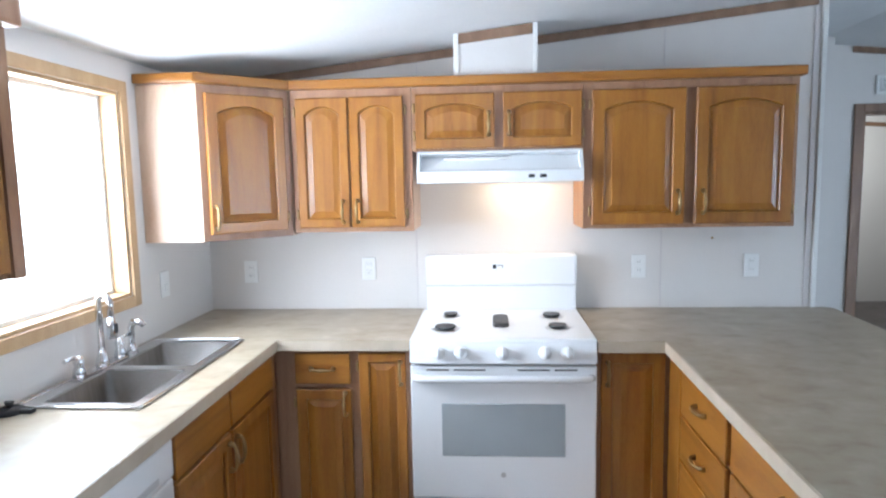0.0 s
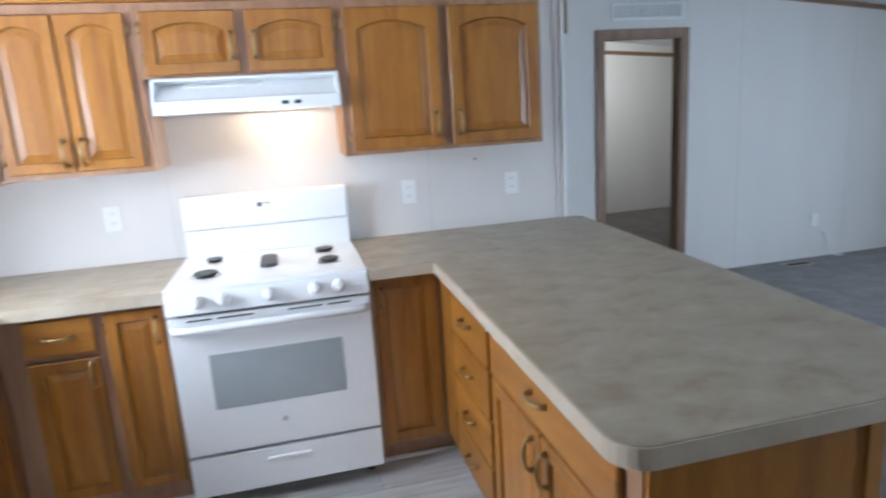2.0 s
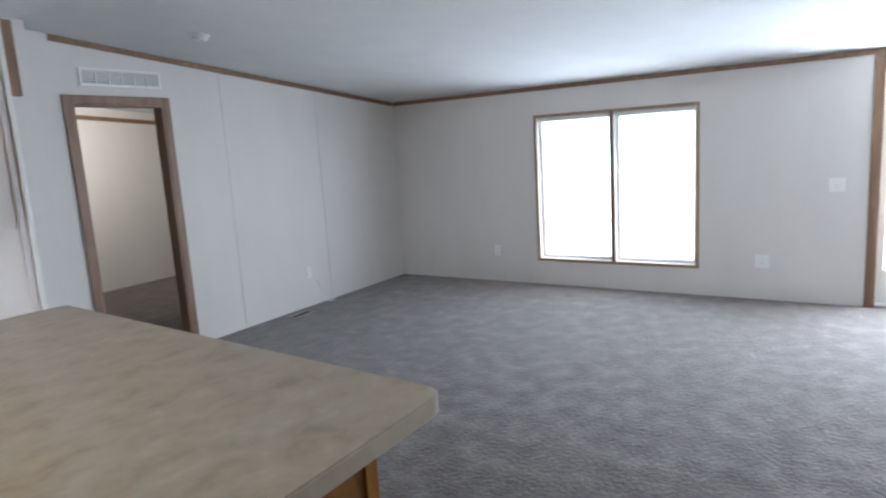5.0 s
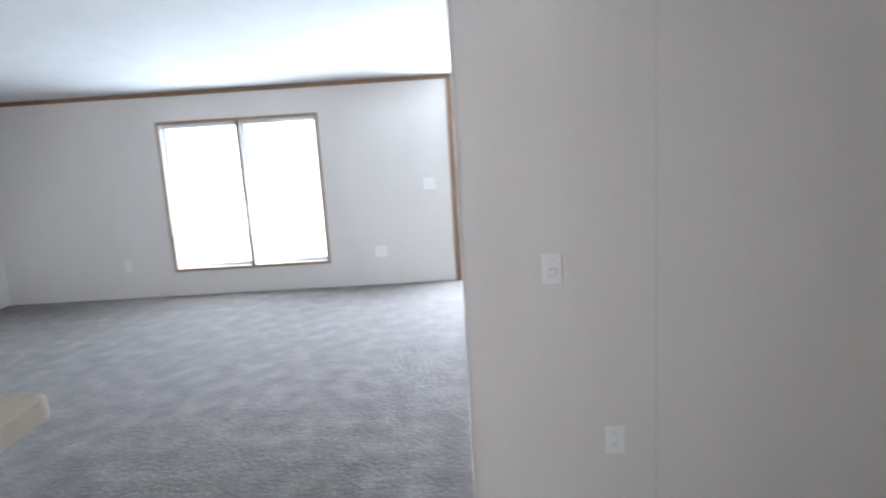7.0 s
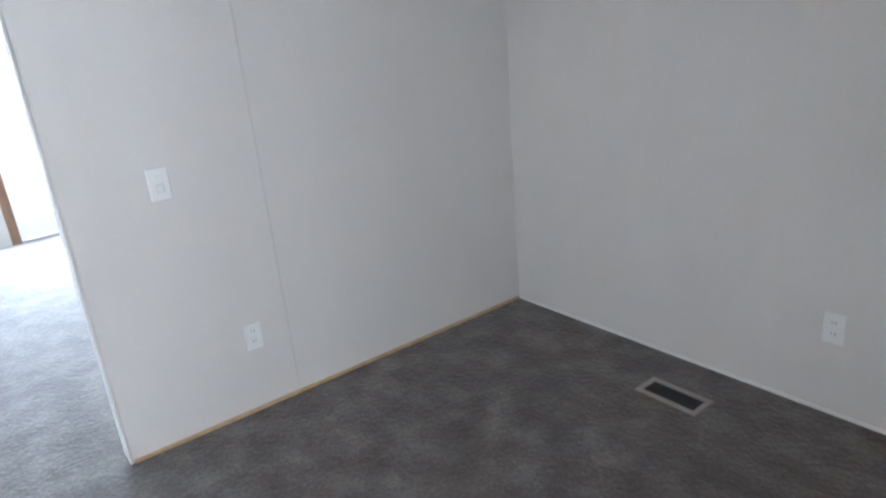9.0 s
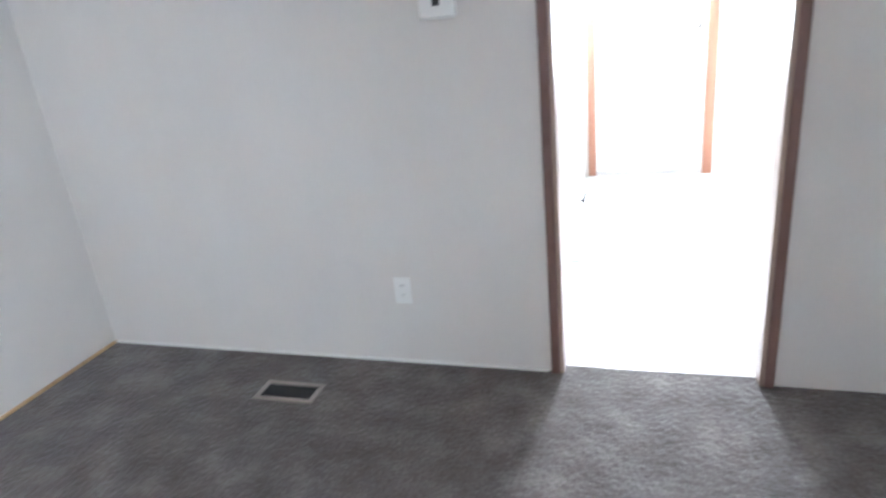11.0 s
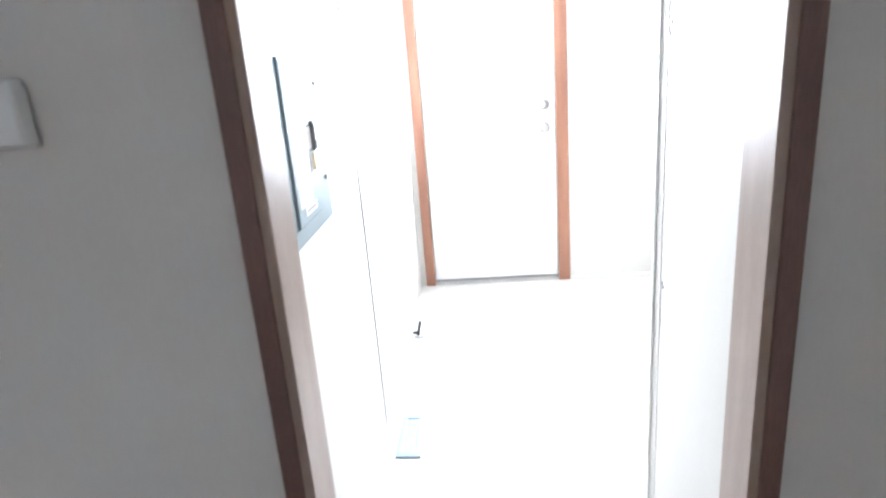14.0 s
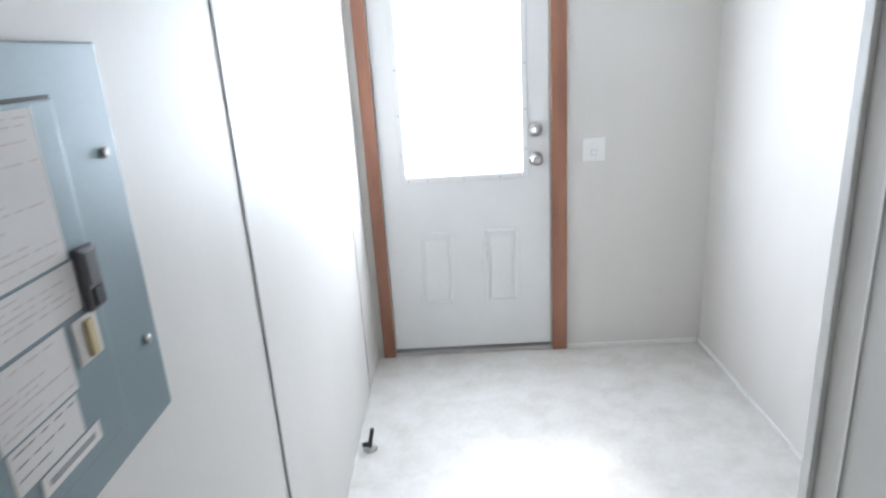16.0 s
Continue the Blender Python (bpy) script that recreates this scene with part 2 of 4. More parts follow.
def prism(outline, z0, z1, bevel=0.0):
    """An upright slab of that plan outline."""
    bm = bmesh.new()
    f = bm.faces.new([bm.verts.new((x, y, z0)) for x, y in outline])
    r = bmesh.ops.extrude_face_region(bm, geom=[f])
    for v in r["geom"]:
        if isinstance(v, bmesh.types.BMVert):
            v.co.z = z1
    if bevel:
        bmesh.ops.bevel(bm, geom=[e for e in bm.edges if abs(e.verts[0].co.z - z1) < 1e-6 and abs(e.verts[1].co.z - z1) < 1e-6], offset=bevel, segments=3, affect="EDGES")
    return bm


def turned(bm, m):
    bmesh.ops.transform(bm, matrix=m, verts=bm.verts)
    return bm


def rounded(x0, x1, y0, y1, r, n=5):
    out = []
    for cx, cy, a0 in ((x1 - r, y1 - r, 0), (x0 + r, y1 - r, 90), (x0 + r, y0 + r, 180), (x1 - r, y0 + r, 270)):
        out += [(cx + r * math.cos(radians(a0 + 90 * k / n)), cy + r * math.sin(radians(a0 + 90 * k / n))) for k in range(n + 1)]
    return out


def structure(name, bm, mat, label, category=""):
    return tagged(part(name, bm, mat), label, category or name.split("_")[0], kind="structure")


# ---- the plan ----
XL, XR = -1.505, 6.305           # window wall of the kitchen, window wall of the living room
Y_KIT, Y_END = 0.0, 1.519        # kitchen wall, living room end wall
X_MID, RIDGE = 2.21, 2.47        # ridge line
Y_DIN, Y_UTIL = -5.293, -8.249    # wall to the utility room, outer end wall
X_UT = 0.125                     # utility room, panel wall
Y_FAR = 4.75
SIDE_Z = 2.075
SLOPE = (RIDGE - SIDE_Z) / (X_MID - XL)
SLOPE_R = (RIDGE - SIDE_Z) / (XR - X_MID)


def ceil_z(x):
    return RIDGE - (X_MID - x) * SLOPE if x < X_MID else RIDGE - (x - X_MID) * SLOPE_R


def wall_along_x(x0, x1, y0, y1, holes=(), bm=None):
    """A wall under the sloping ceiling, with openings (x0, x1, z0, z1) that go through it."""
    bm = bm or bmesh.new()
    cuts = sorted({x0, x1, *(h[0] for h in holes), *(h[1] for h in holes), *([X_MID] if x0 < X_MID < x1 else [])})
    for a, b in zip(cuts, cuts[1:]):
        spans = [(0.0, None)]
        for h in holes:
            if h[0] <= a and b <= h[1]:
                spans = ([(0.0, h[2])] if h[2] > 0 else []) + [(h[3], None)]
        for lo, hi in spans:
            vs = [bm.verts.new(p) for p in (
                (a, y0, lo), (b, y0, lo), (b, y1, lo), (a, y1, lo),
                (a, y0, hi or ceil_z(a) + 0.02), (b, y0, hi or ceil_z(b) + 0.02), (b, y1, hi or ceil_z(b) + 0.02), (a, y1, hi or ceil_z(a) + 0.02))]
            for q in ((0, 3, 2, 1), (4, 5, 6, 7), (0, 1, 5, 4), (1, 2, 6, 5), (2, 3, 7, 6), (3, 0, 4, 7)):
                bm.faces.new([vs[k] for k in q])
    return bm


def wall_along_y(x0, x1, y0, y1, top, holes=()):
    bm = bmesh.new()
    cuts = sorted({y0, y1, *(h[0] for h in holes), *(h[1] for h in holes)})
    for a, b in zip(cuts, cuts[1:]):
        spans = [(0.0, top)]
        for h in holes:
            if h[0] <= a and b <= h[1]:
                spans = ([(0.0, h[2])] if h[2] > 0 else []) + [(h[3], top)]
        for lo, hi in spans:
            box(x0, x1, a, b, lo, hi, bm=bm)
    return bm


# ---- large structure ----
structure("ground", box(-400, 400, -400, 400, -0.75, -0.6), GRASS, "pale dry open ground outside the house", "ground")

kit_floor = structure("floor_kitchen", box(XL, 1.20, -2.75, 0.0, -0.1, -0.006), SLOT, "grey wood-look vinyl plank kitchen floor", "floor")
structure("floor_living", box(1.20, XR, -5.4, Y_FAR, -0.1, 0.0), CARPET, "worn taupe grey carpet in the living room", "floor")
structure("floor_dining", box(XL, 1.20, Y_DIN - 0.05, -2.75, -0.1, 0.0), CARPET, "dark taupe carpet in the dining area", "floor")
structure("floor_hall", box(XL, 1.20, 0.0, Y_FAR, -0.1, 0.0), CARPET, "taupe carpet of the back rooms", "floor")
structure("floor_utility", box(XL, X_UT, Y_UTIL, Y_DIN - 0.05, -0.1, 0.0), SHEET, "pale marbled sheet vinyl utility floor", "floor")

bm = bmesh.new()
for xa, xb in ((XL - 0.15, X_MID), (X_MID, XR + 0.15)):
    vs = [bm.verts.new((x, y, ceil_z(x) + dz)) for dz in (0, 0.12) for x, y in ((xa, Y_UTIL - 0.1), (xb, Y_UTIL - 0.1), (xb, Y_FAR + 0.1), (xa, Y_FAR + 0.1))]
    for q in ((0, 3, 2, 1), (4, 5, 6, 7), (0, 1, 5, 4), (1, 2, 6, 5), (2, 3, 7, 6), (3, 0, 4, 7)):
        bm.faces.new([vs[k] for k in q])
structure("ceiling", bm, CEIL, "white sprayed-texture vaulted ceiling with a ridge", "ceiling")

KW = (-1.60, -0.735, 1.125, 1.94)          # kitchen window: y0 y1 z0 z1
structure("wall_west", wall_along_y(XL - 0.13, XL, Y_UTIL - 0.1, Y_FAR, SIDE_Z + 0.03, [KW]), WALL, "off-white vinyl wallboard on the kitchen window wall", "wall")
LW1, LW2 = (-1.097, -0.327, 0.285, 1.755), (-1.892, -1.137, 0.285, 1.755)
FD = (-4.095, -3.265, 0.0, 1.975)
structure("wall_east", wall_along_y(XR, XR + 0.13, -5.5, Y_FAR, SIDE_Z + 0.03, [LW1, LW2, FD]), WALL, "off-white vinyl wallboard with two tall windows", "wall")
structure("wall_kitchen", wall_along_x(XL, 1.535, 0.0, 0.10), WALL, "off-white vinyl wallboard behind the range", "wall")
structure("wall_living_end", wall_along_x(X_MID - 0.06, XR, Y_END, Y_END + 0.10, [(2.587, 3.290, 0, 1.985)]), WALL, "off-white vinyl wallboard with a bedroom doorway", "wall")
structure("wall_hall", wall_along_y(1.44, 1.535, 0.10, Y_END + 0.1, 2.35), WALL, "off-white vinyl wallboard of the hall", "wall")
structure("wall_hall_end", wall_along_x(1.535, X_MID - 0.06, Y_END + 0.3, Y_END + 0.4), WALL, "off-white vinyl wallboard at the hall's end", "wall")
structure("wall_bedroom_back", wall_along_x(XL, XR, Y_FAR - 0.1, Y_FAR), WALL_CREAM, "cream wallboard of the room beyond the doorway", "wall")
structure("wall_bedroom_side", wall_along_y(1.46, 1.56, Y_END + 0.4, Y_FAR - 0.1, 2.35), WALL_CREAM, "cream side wall of the bedroom", "wall")
structure("wall_partition", wall_along_y(2.188, 2.288, Y_DIN - 0.1, -3.265, RIDGE - 0.005), WALL, "off-white partition wall between dining and living rooms", "wall")
structure("wall_dining", wall_along_x(XL, 2.188, Y_DIN - 0.10, Y_DIN, [(-0.732, -0.004, 0, 2.03)]), WALL, "off-white wall with the utility room doorway", "wall")
structure("wall_living_south", wall_along_x(2.288, XR, -5.5, -5.4), WALL, "off-white end wall of the living room", "wall")
structure("wall_utility_panel", wall_along_y(X_UT, X_UT + 0.1, Y_UTIL, Y_DIN - 0.10, 2.22), WALL_CREAM, "cream wallboard that holds the breaker panel", "wall")
XD = (-0.764, 0.03, 0.0, 2.03)
structure("wall_utility_end", wall_along_x(XL, X_UT + 0.1, Y_UTIL - 0.13, Y_UTIL, [XD]), WALL_CREAM, "cream outer wall with the back door", "wall")
structure("wall_closet", wall_along_y(XL, -0.79, -6.13, Y_DIN - 0.10, 2.13), WALL_CREAM, "white boxed-in closet wall in the utility room", "wall")
bm = box(-0.79, -0.782, -6.132, -6.11, 0, 2.1, 0.002)
structure("trim_closet_corner", bm, WHITE_TRIM, "pale grey corner strip on the closet wall", "trim")
structure("trim_closet_batten", box(-0.79, -0.7875, -6.062, -6.057, 0, 2.1), WHITE_TRIM, "white batten on the closet wall", "trim")

# stub of the marriage-line wall beside the doorway
structure("wall_stub", box(2.12, 2.27, 1.31, 1.505, 0, RIDGE), WALL, "narrow off-white wall stub under the ridge", "wall")
# Brown strip built where a dark shadow gap shows under the ceiling.
structure("trim_stub", box(2.118, 2.185, 1.285, 1.309, 2.0, RIDGE - 0.016, 0.004), TRIM, "dark brown strip standing in for the shadow gap at the stub's top", "trim")


def sloped_trim(name, x0, x1, y0, y1, drop, h, mat, label):
    bm = bmesh.new()
    vs = [bm.verts.new((x, y, ceil_z(x) - d)) for d in (drop + h, drop) for x, y in ((x0, y0), (x1, y0), (x1, y1), (x0, y1))]
    for q in ((0, 3, 2, 1), (4, 5, 6, 7), (0, 1, 5, 4), (1, 2, 6, 5), (2, 3, 7, 6), (3, 0, 4, 7)):
        bm.faces.new([vs[k] for k in q])
    return structure(name, bm, mat, label, "trim")


sloped_trim("trim_kitchen_top", XL + 0.01, -0.20, -0.014, -0.001, 0.002, 0.04, TRIM, "brown wood-print ceiling strip over the cabinets")
sloped_trim("trim_kitchen_top", 0.17, 1.50, -0.014, -0.001, 0.002, 0.04, TRIM, "brown wood-print ceiling strip over the cabinets")
sloped_trim("trim_living_top", 2.50, XR - 0.015, Y_END - 0.014, Y_END - 0.001, 0.002, 0.042, TRIM, "brown wood-print ceiling strip on the end wall")
sloped_trim("trim_bedroom_top", 1.6, XR - 0.015, Y_FAR - 0.115, Y_FAR - 0.101, 0.06, 0.05, TRIM, "brown wood-print ceiling strip in the bedroom")
structure("trim_east_top", box(XR - 0.014, XR - 0.001, -5.39, Y_END - 0.02, SIDE_Z - 0.045, SIDE_Z - 0.002), TRIM, "brown wood-print ceiling strip on the window wall", "trim")
structure("trim_kitchen_end", box(1.525, 1.548, -0.012, 0.112, 0, ceil_z(1.56) - 0.004, 0.004), WHITE_TRIM, "white corner strip at the kitchen wall's end", "trim")
structure("trim_kitchen_batten", box(1.49, 1.515, -0.006, -0.001, 0.915, ceil_z(1.5) - 0.05, 0.002), PALE_SEAM, "pale batten on the kitchen wall", "trim")
structure("trim_partition_end", box(2.182, 2.294, -3.2655, -3.255, 0, RIDGE - 0.01, 0.003), WALL, "off-white cap on the partition's end", "trim")
for i, (x, z0, z1) in enumerate(((0.80, 0.92, 1.335), (0.80, 2.03, 2.28), (-0.40, 2.03, 2.17), (-0.42, 0.92, 1.335))):
    structure("trim_kitchen_seam", box(x, x + 0.006, -0.003, -0.0005, z0, z1), PALE_SEAM, "thin seam strip between wallboards", "trim")
for x in (3.85, 5.0):
    structure("trim_living_seam", box(x, x + 0.008, Y_END - 0.003, Y_END - 0.0005, 0.02, ceil_z(x) - 0.05), PALE_SEAM, "thin seam strip between wallboards", "trim")
structure("trim_partition_seam", box(2.186, 2.1875, -3.955, -3.948, 0.03, 2.4), PALE_SEAM, "thin seam strip between wallboards", "trim")
structure("trim_utility_seam", box(X_UT - 0.004, X_UT - 0.0005, -6.630, -6.621, 0.0, 2.2), GREY_SEAM, "dark gap strip between utility wallboards", "trim")
structure("trim_utility_seam", box(X_UT - 0.003, X_UT - 0.0005, -7.908, -7.903, 0.0, 2.2), PALE_SEAM, "pale seam strip between utility wallboards", "trim")
structure("baseboard", box(2.175, 2.1875, Y_DIN + 0.012, -3.27, 0.0, 0.015, 0.004), WINDOW_WOOD, "thin tan wood floor strip along the partition", "baseboard")
structure("baseboard", box(0.04, 2.175, Y_DIN + 0.0005, Y_DIN + 0.010, 0.0, 0.013, 0.003), WHITE_TRIM, "thin pale floor strip along the wall", "baseboard")
structure("baseboard", box(XL + 0.001, XL + 0.012, Y_UTIL + 0.012, -6.14, 0.0, 0.02, 0.004), WHITE_TRIM, "thin white floor strip in the utility room", "baseboard")
structure("baseboard", box(XL + 0.012, -0.838, Y_UTIL + 0.0005, Y_UTIL + 0.012, 0.0, 0.02, 0.004), WHITE_TRIM, "thin white floor strip in the utility room", "baseboard")


# ---- windows and doors ----
def window_unit(name, x_in, out, hole, wood, label, casing_w=0.045, sash=True):
    """A window in a wall that runs along y: casing on the room side, white frame, glass. out: +1 or -1."""
    y0, y1, z0, z1 = hole
    w = thing(name, (x_in, (y0 + y1) / 2, z0), label, "window", kind="structure")
    p = sorted((x_in - out * 0.014, x_in - out * 0.001))
    c = casing_w
    part("casing", box(*p, y0 - c, y0, z0 - c, z1 + c, 0.003), wood, w)
    part("casing", box(*p, y1, y1 + c, z0 - c, z1 + c, 0.003), wood, w)
    part("head_casing", box(*p, y0 + 0.0005, y1 - 0.0005, z1, z1 + c, 0.003), wood, w)
    part("sill", box(*p, y0 + 0.0005, y1 - 0.0005, z0 - c, z0, 0.003), wood, w)
    f = sorted((x_in + out * 0.07, x_in + out * 0.11))
    fr = part("window_frame", box(*f, y0 + 0.001, y0 + 0.03, z0 + 0.001, z1 - 0.001, 0.004), PLASTIC, w)
    part("window_frame", box(*f, y1 - 0.03, y1 - 0.001, z0 + 0.001, z1 - 0.001, 0.004), PLASTIC, w)
    part("window_frame", box(*f, y0 + 0.03, y1 - 0.03, z0 + 0.001, z0 + 0.03, 0.004), PLASTIC, w)
    part("window_frame", box(*f, y0 + 0.03, y1 - 0.03, z1 - 0.03, z1 - 0.001, 0.004), PLASTIC, w)
    g = sorted((x_in + out * 0.088, x_in + out * 0.092))
    pane = part("pane", box(*g, y0 + 0.03, y1 - 0.03, z0 + 0.03, z1 - 0.03), GLASS, w, "clear window glass")
    pane.visible_shadow = False
    return w


window_unit("window_1", XL, -1, KW, WINDOW_WOOD, "kitchen window with a pale oak casing over the sink")
kw = bpy.data.objects["window_1"]
for a in ((KW[0] + 0.0005, KW[0] + 0.014, KW[2] + 0.001, KW[3] - 0.001), (KW[1] - 0.014, KW[1] - 0.0005, KW[2] + 0.001, KW[3] - 0.001),
          (KW[0] + 0.014, KW[1] - 0.014, KW[2] + 0.0005, KW[2] + 0.014), (KW[0] + 0.014, KW[1] - 0.014, KW[3] - 0.014, KW[3] - 0.0005)):
    part("jamb", box(XL - 0.069, XL - 0.0005, *a), WINDOW_WOOD, kw, "pale oak reveal")
window_unit("window_2", XR, 1, LW1, LIVING_WOOD, "tall living room window with thin wood casing", 0.03)
window_unit("window_3", XR, 1, LW2, LIVING_WOOD, "tall living room window with thin wood casing", 0.03)
for hole in (LW1, LW2):
    b = thing("window_blind", (XR + 0.03, (hole[0] + hole[1]) / 2, hole[3]), "white roller blind rolled up under the window head", "blind", "blinds in the living room windows")
    part("roll", tube([(XR + 0.035, hole[0] + 0.01, hole[3] - 0.025), (XR + 0.035, hole[1] - 0.01, hole[3] - 0.025)], 0.02), SHADE, b)
    part("bracket", box(XR + 0.01, XR + 0.06, hole[0] + 0.0005, hole[0] + 0.009, hole[3] - 0.05, hole[3] - 0.001), WHITE_TRIM, b)
    part("bracket", box(XR + 0.01, XR + 0.06, hole[1] - 0.009, hole[1] - 0.0005, hole[3] - 0.05, hole[3] - 0.001), WHITE_TRIM, b)


def casing_x(name, y_face, x0, x1, z1, w, mat, label, depth=0.1, front=-1, jamb_mat=None):
    """Casing and jambs round an opening in a wall along x; front: the side of the casing."""
    d = thing(name, ((x0 + x1) / 2, y_face, 0), label, "door frame", kind="structure")
    p = sorted((y_face + front * 0.001, y_face + front * 0.017))
    j = sorted((y_face + front * 0.012, y_face - front * (depth - 0.004)))
    part("casing", box(x0 - w, x0 + 0.002, *p, 0, z1 + w, 0.004), mat, d)
    part("casing", box(x1 - 0.002, x1 + w, *p, 0, z1 + w, 0.004), mat, d)
    part("head_casing", box(x0 + 0.002, x1 - 0.002, *p, z1, z1 + w, 0.004), mat, d)
    part("jamb", box(x0 + 0.0005, x0 + 0.018, *j, 0, z1 - 0.001, 0.002), jamb_mat or mat, d)
    part("jamb", box(x1 - 0.018, x1 - 0.0005, *j, 0, z1 - 0.001, 0.002), jamb_mat or mat, d)
    part("head_jamb", box(x0 + 0.018, x1 - 0.018, *j, z1 - 0.018, z1 - 0.0005, 0.002), jamb_mat or mat, d)
    return d


casing_x("door_1", Y_END, 2.587, 3.290, 1.985, 0.058, TRIM, "open bedroom doorway with brown wood casing", 0.1, -1)
casing_x("door_2", Y_DIN, -0.732, -0.004, 2.03, 0.031, DARK_CASING, "open utility room doorway with reddish brown casing", 0.1, 1, JAMB)

# back door with a half light, film over its pane
bd = thing("door_3", (-0.36, Y_UTIL, 0), "closed white back door with a bright half window", "door", kind="structure")
part("casing", box(XD[0] - 0.072, XD[0], Y_UTIL + 0.001, Y_UTIL + 0.02, 0, 2.085, 0.005), CASING, bd, "orange brown wood casing")
part("casing", box(XD[1], XD[1] + 0.06, Y_UTIL + 0.001, Y_UTIL + 0.02, 0, 2.085, 0.005), CASING, bd, "orange brown wood casing")
part("head_casing", box(XD[0], XD[1], Y_UTIL + 0.001, Y_UTIL + 0.02, 2.03, 2.085, 0.005), CASING, bd)
part("threshold", box(XD[0], XD[1], Y_UTIL - 0.12, Y_UTIL + 0.012, 0, 0.022, 0.004), STEEL, bd, "metal threshold")
yb0, yb1 = Y_UTIL - 0.06, Y_UTIL - 0.015
gx0, gx1, gz0, gz1 = -0.643, -0.082, 0.905, 1.83
slab = part("door_leaf", box(XD[0] + 0.004, gx0, yb0, yb1, 0.03, 2.024), DOOR_WHITE, bd)
part("door_leaf", box(gx1, XD[1] - 0.004, yb0, yb1, 0.03, 2.024), DOOR_WHITE, bd)
part("door_leaf", box(gx0, gx1, yb0, yb1, 0.03, gz0), DOOR_WHITE, bd)
part("door_leaf", box(gx0, gx1, yb0, yb1, gz1, 2.024), DOOR_WHITE, bd)
pane = part("pane", box(gx0, gx1, Y_UTIL - 0.05, Y_UTIL - 0.045, gz0, gz1), GLASS, bd, "window glass of the back door")
pane.visible_shadow = False


def frame_ring(x0, x1, z0, z1, w, ya, yb, bevel=0.003):
    bm = box(x0, x0 + w, ya, yb, z0, z1, bevel)
    box(x1 - w, x1, ya, yb, z0, z1, bevel, bm)
    box(x0 + w, x1 - w, ya, yb, z0, z0 + w, bevel, bm)
    box(x0 + w, x1 - w, ya, yb, z1 - w, z1, bevel, bm)
    return bm


part("glazing_frame", frame_ring(gx0 - 0.02, gx1 + 0.02, gz0 - 0.02, gz1 + 0.02, 0.028, yb1 - 0.001, yb1 + 0.009, 0.004), DOOR_WHITE, slab)
for x in (-0.62, -0.53, -0.36, -0.19, -0.10):
    part("screw", tube([(x, yb1 + 0.008, gz0 - 0.008), (x, yb1 + 0.0115, gz0 - 0.008)], 0.0045, 8), STEEL, slab)
for z in (1.02, 1.2, 1.4):
    for x in (gx0 - 0.008, gx1 + 0.008):
        part("screw", tube([(x, yb1 + 0.008, z), (x, yb1 + 0.0115, z)], 0.0045, 8), STEEL, slab)
for x0, x1 in ((-0.295, -0.12), (-0.61, -0.435)):
    part("moulding", frame_ring(x0, x1, 0.26, 0.64, 0.022, yb1 - 0.001, yb1 + 0.006, 0.003), DOOR_WHITE, slab)
    part("raised_panel", box(x0 + 0.035, x1 - 0.035, yb1 - 0.001, yb1 + 0.005, 0.295, 0.605, 0.003), DOOR_WHITE, slab)
for z, r in ((1.105, 0.028), (0.972, 0.026)):
    rose = part("deadbolt" if z > 1 else "door_knob", tube([(-0.697, yb1, z), (-0.697, yb1 + 0.012, z), (-0.697, yb1 + 0.014, z), (-0.697, yb1 + 0.03, z), (-0.697, yb1 + 0.055, z), (-0.697, yb1 + 0.06, z)],
                [0.032, 0.031, 0.014, 0.014, r, r * 0.6] if z < 1 else [0.033, 0.031, 0.022, 0.02, 0.012, 0.006], 16), STEEL, slab, "polished chrome")
structure("floor_porch", box(-2.0, 1.5, -10.2, Y_UTIL - 0.13, -0.3, -0.02), GRASS, "pale concrete back step", "floor")

# front door: glazed storm door in a wood frame
fdo = thing("door_4", (XR, (FD[0] + FD[1]) / 2, 0), "full-glass white storm door at the front entrance", "door", kind="structure")
part("casing", box(XR - 0.016, XR - 0.001, FD[1], FD[1] + 0.055, 0, 2.03, 0.004), TRIM, fdo, "brown wood casing")
part("casing", box(XR - 0.016, XR - 0.001, FD[0] - 0.055, FD[0], 0, 2.03, 0.004), TRIM, fdo, "brown wood casing")
part("head_casing", box(XR - 0.016, XR - 0.001, FD[0], FD[1], 1.975, 2.03, 0.004), TRIM, fdo)
part("jamb", box(XR - 0.008, XR + 0.12, FD[1] - 0.018, FD[1] - 0.0005, 0, 1.974, 0.002), TRIM, fdo)
part("jamb", box(XR - 0.008, XR + 0.12, FD[0] + 0.0005, FD[0] + 0.018, 0, 1.974, 0.002), TRIM, fdo)
part("threshold", box(XR - 0.01, XR + 0.13, FD[0] + 0.018, FD[1] - 0.018, 0.0, 0.02, 0.003), STEEL, fdo)
fx0, fx1 = XR + 0.09, XR + 0.12
leaf = part("door_leaf", box(fx0, fx1, FD[1] - 0.075, FD[1] - 0.02, 0.022, 1.97, 0.004), PLASTIC, fdo, "white aluminium rails")
part("door_leaf", box(fx0, fx1, FD[0] + 0.02, FD[0] + 0.075, 0.022, 1.97, 0.004), PLASTIC, fdo)
part("door_leaf", box(fx0, fx1, FD[0] + 0.075, FD[1] - 0.075, 0.022, 0.30, 0.004), PLASTIC, fdo)
part("door_leaf", box(fx0, fx1, FD[0] + 0.075, FD[1] - 0.075, 1.91, 1.97, 0.004), PLASTIC, fdo)
pane = part("pane", box(fx0 + 0.012, fx0 + 0.016, FD[0] + 0.075, FD[1] - 0.075, 0.30, 1.91), GLASS, fdo)
pane.visible_shadow = False
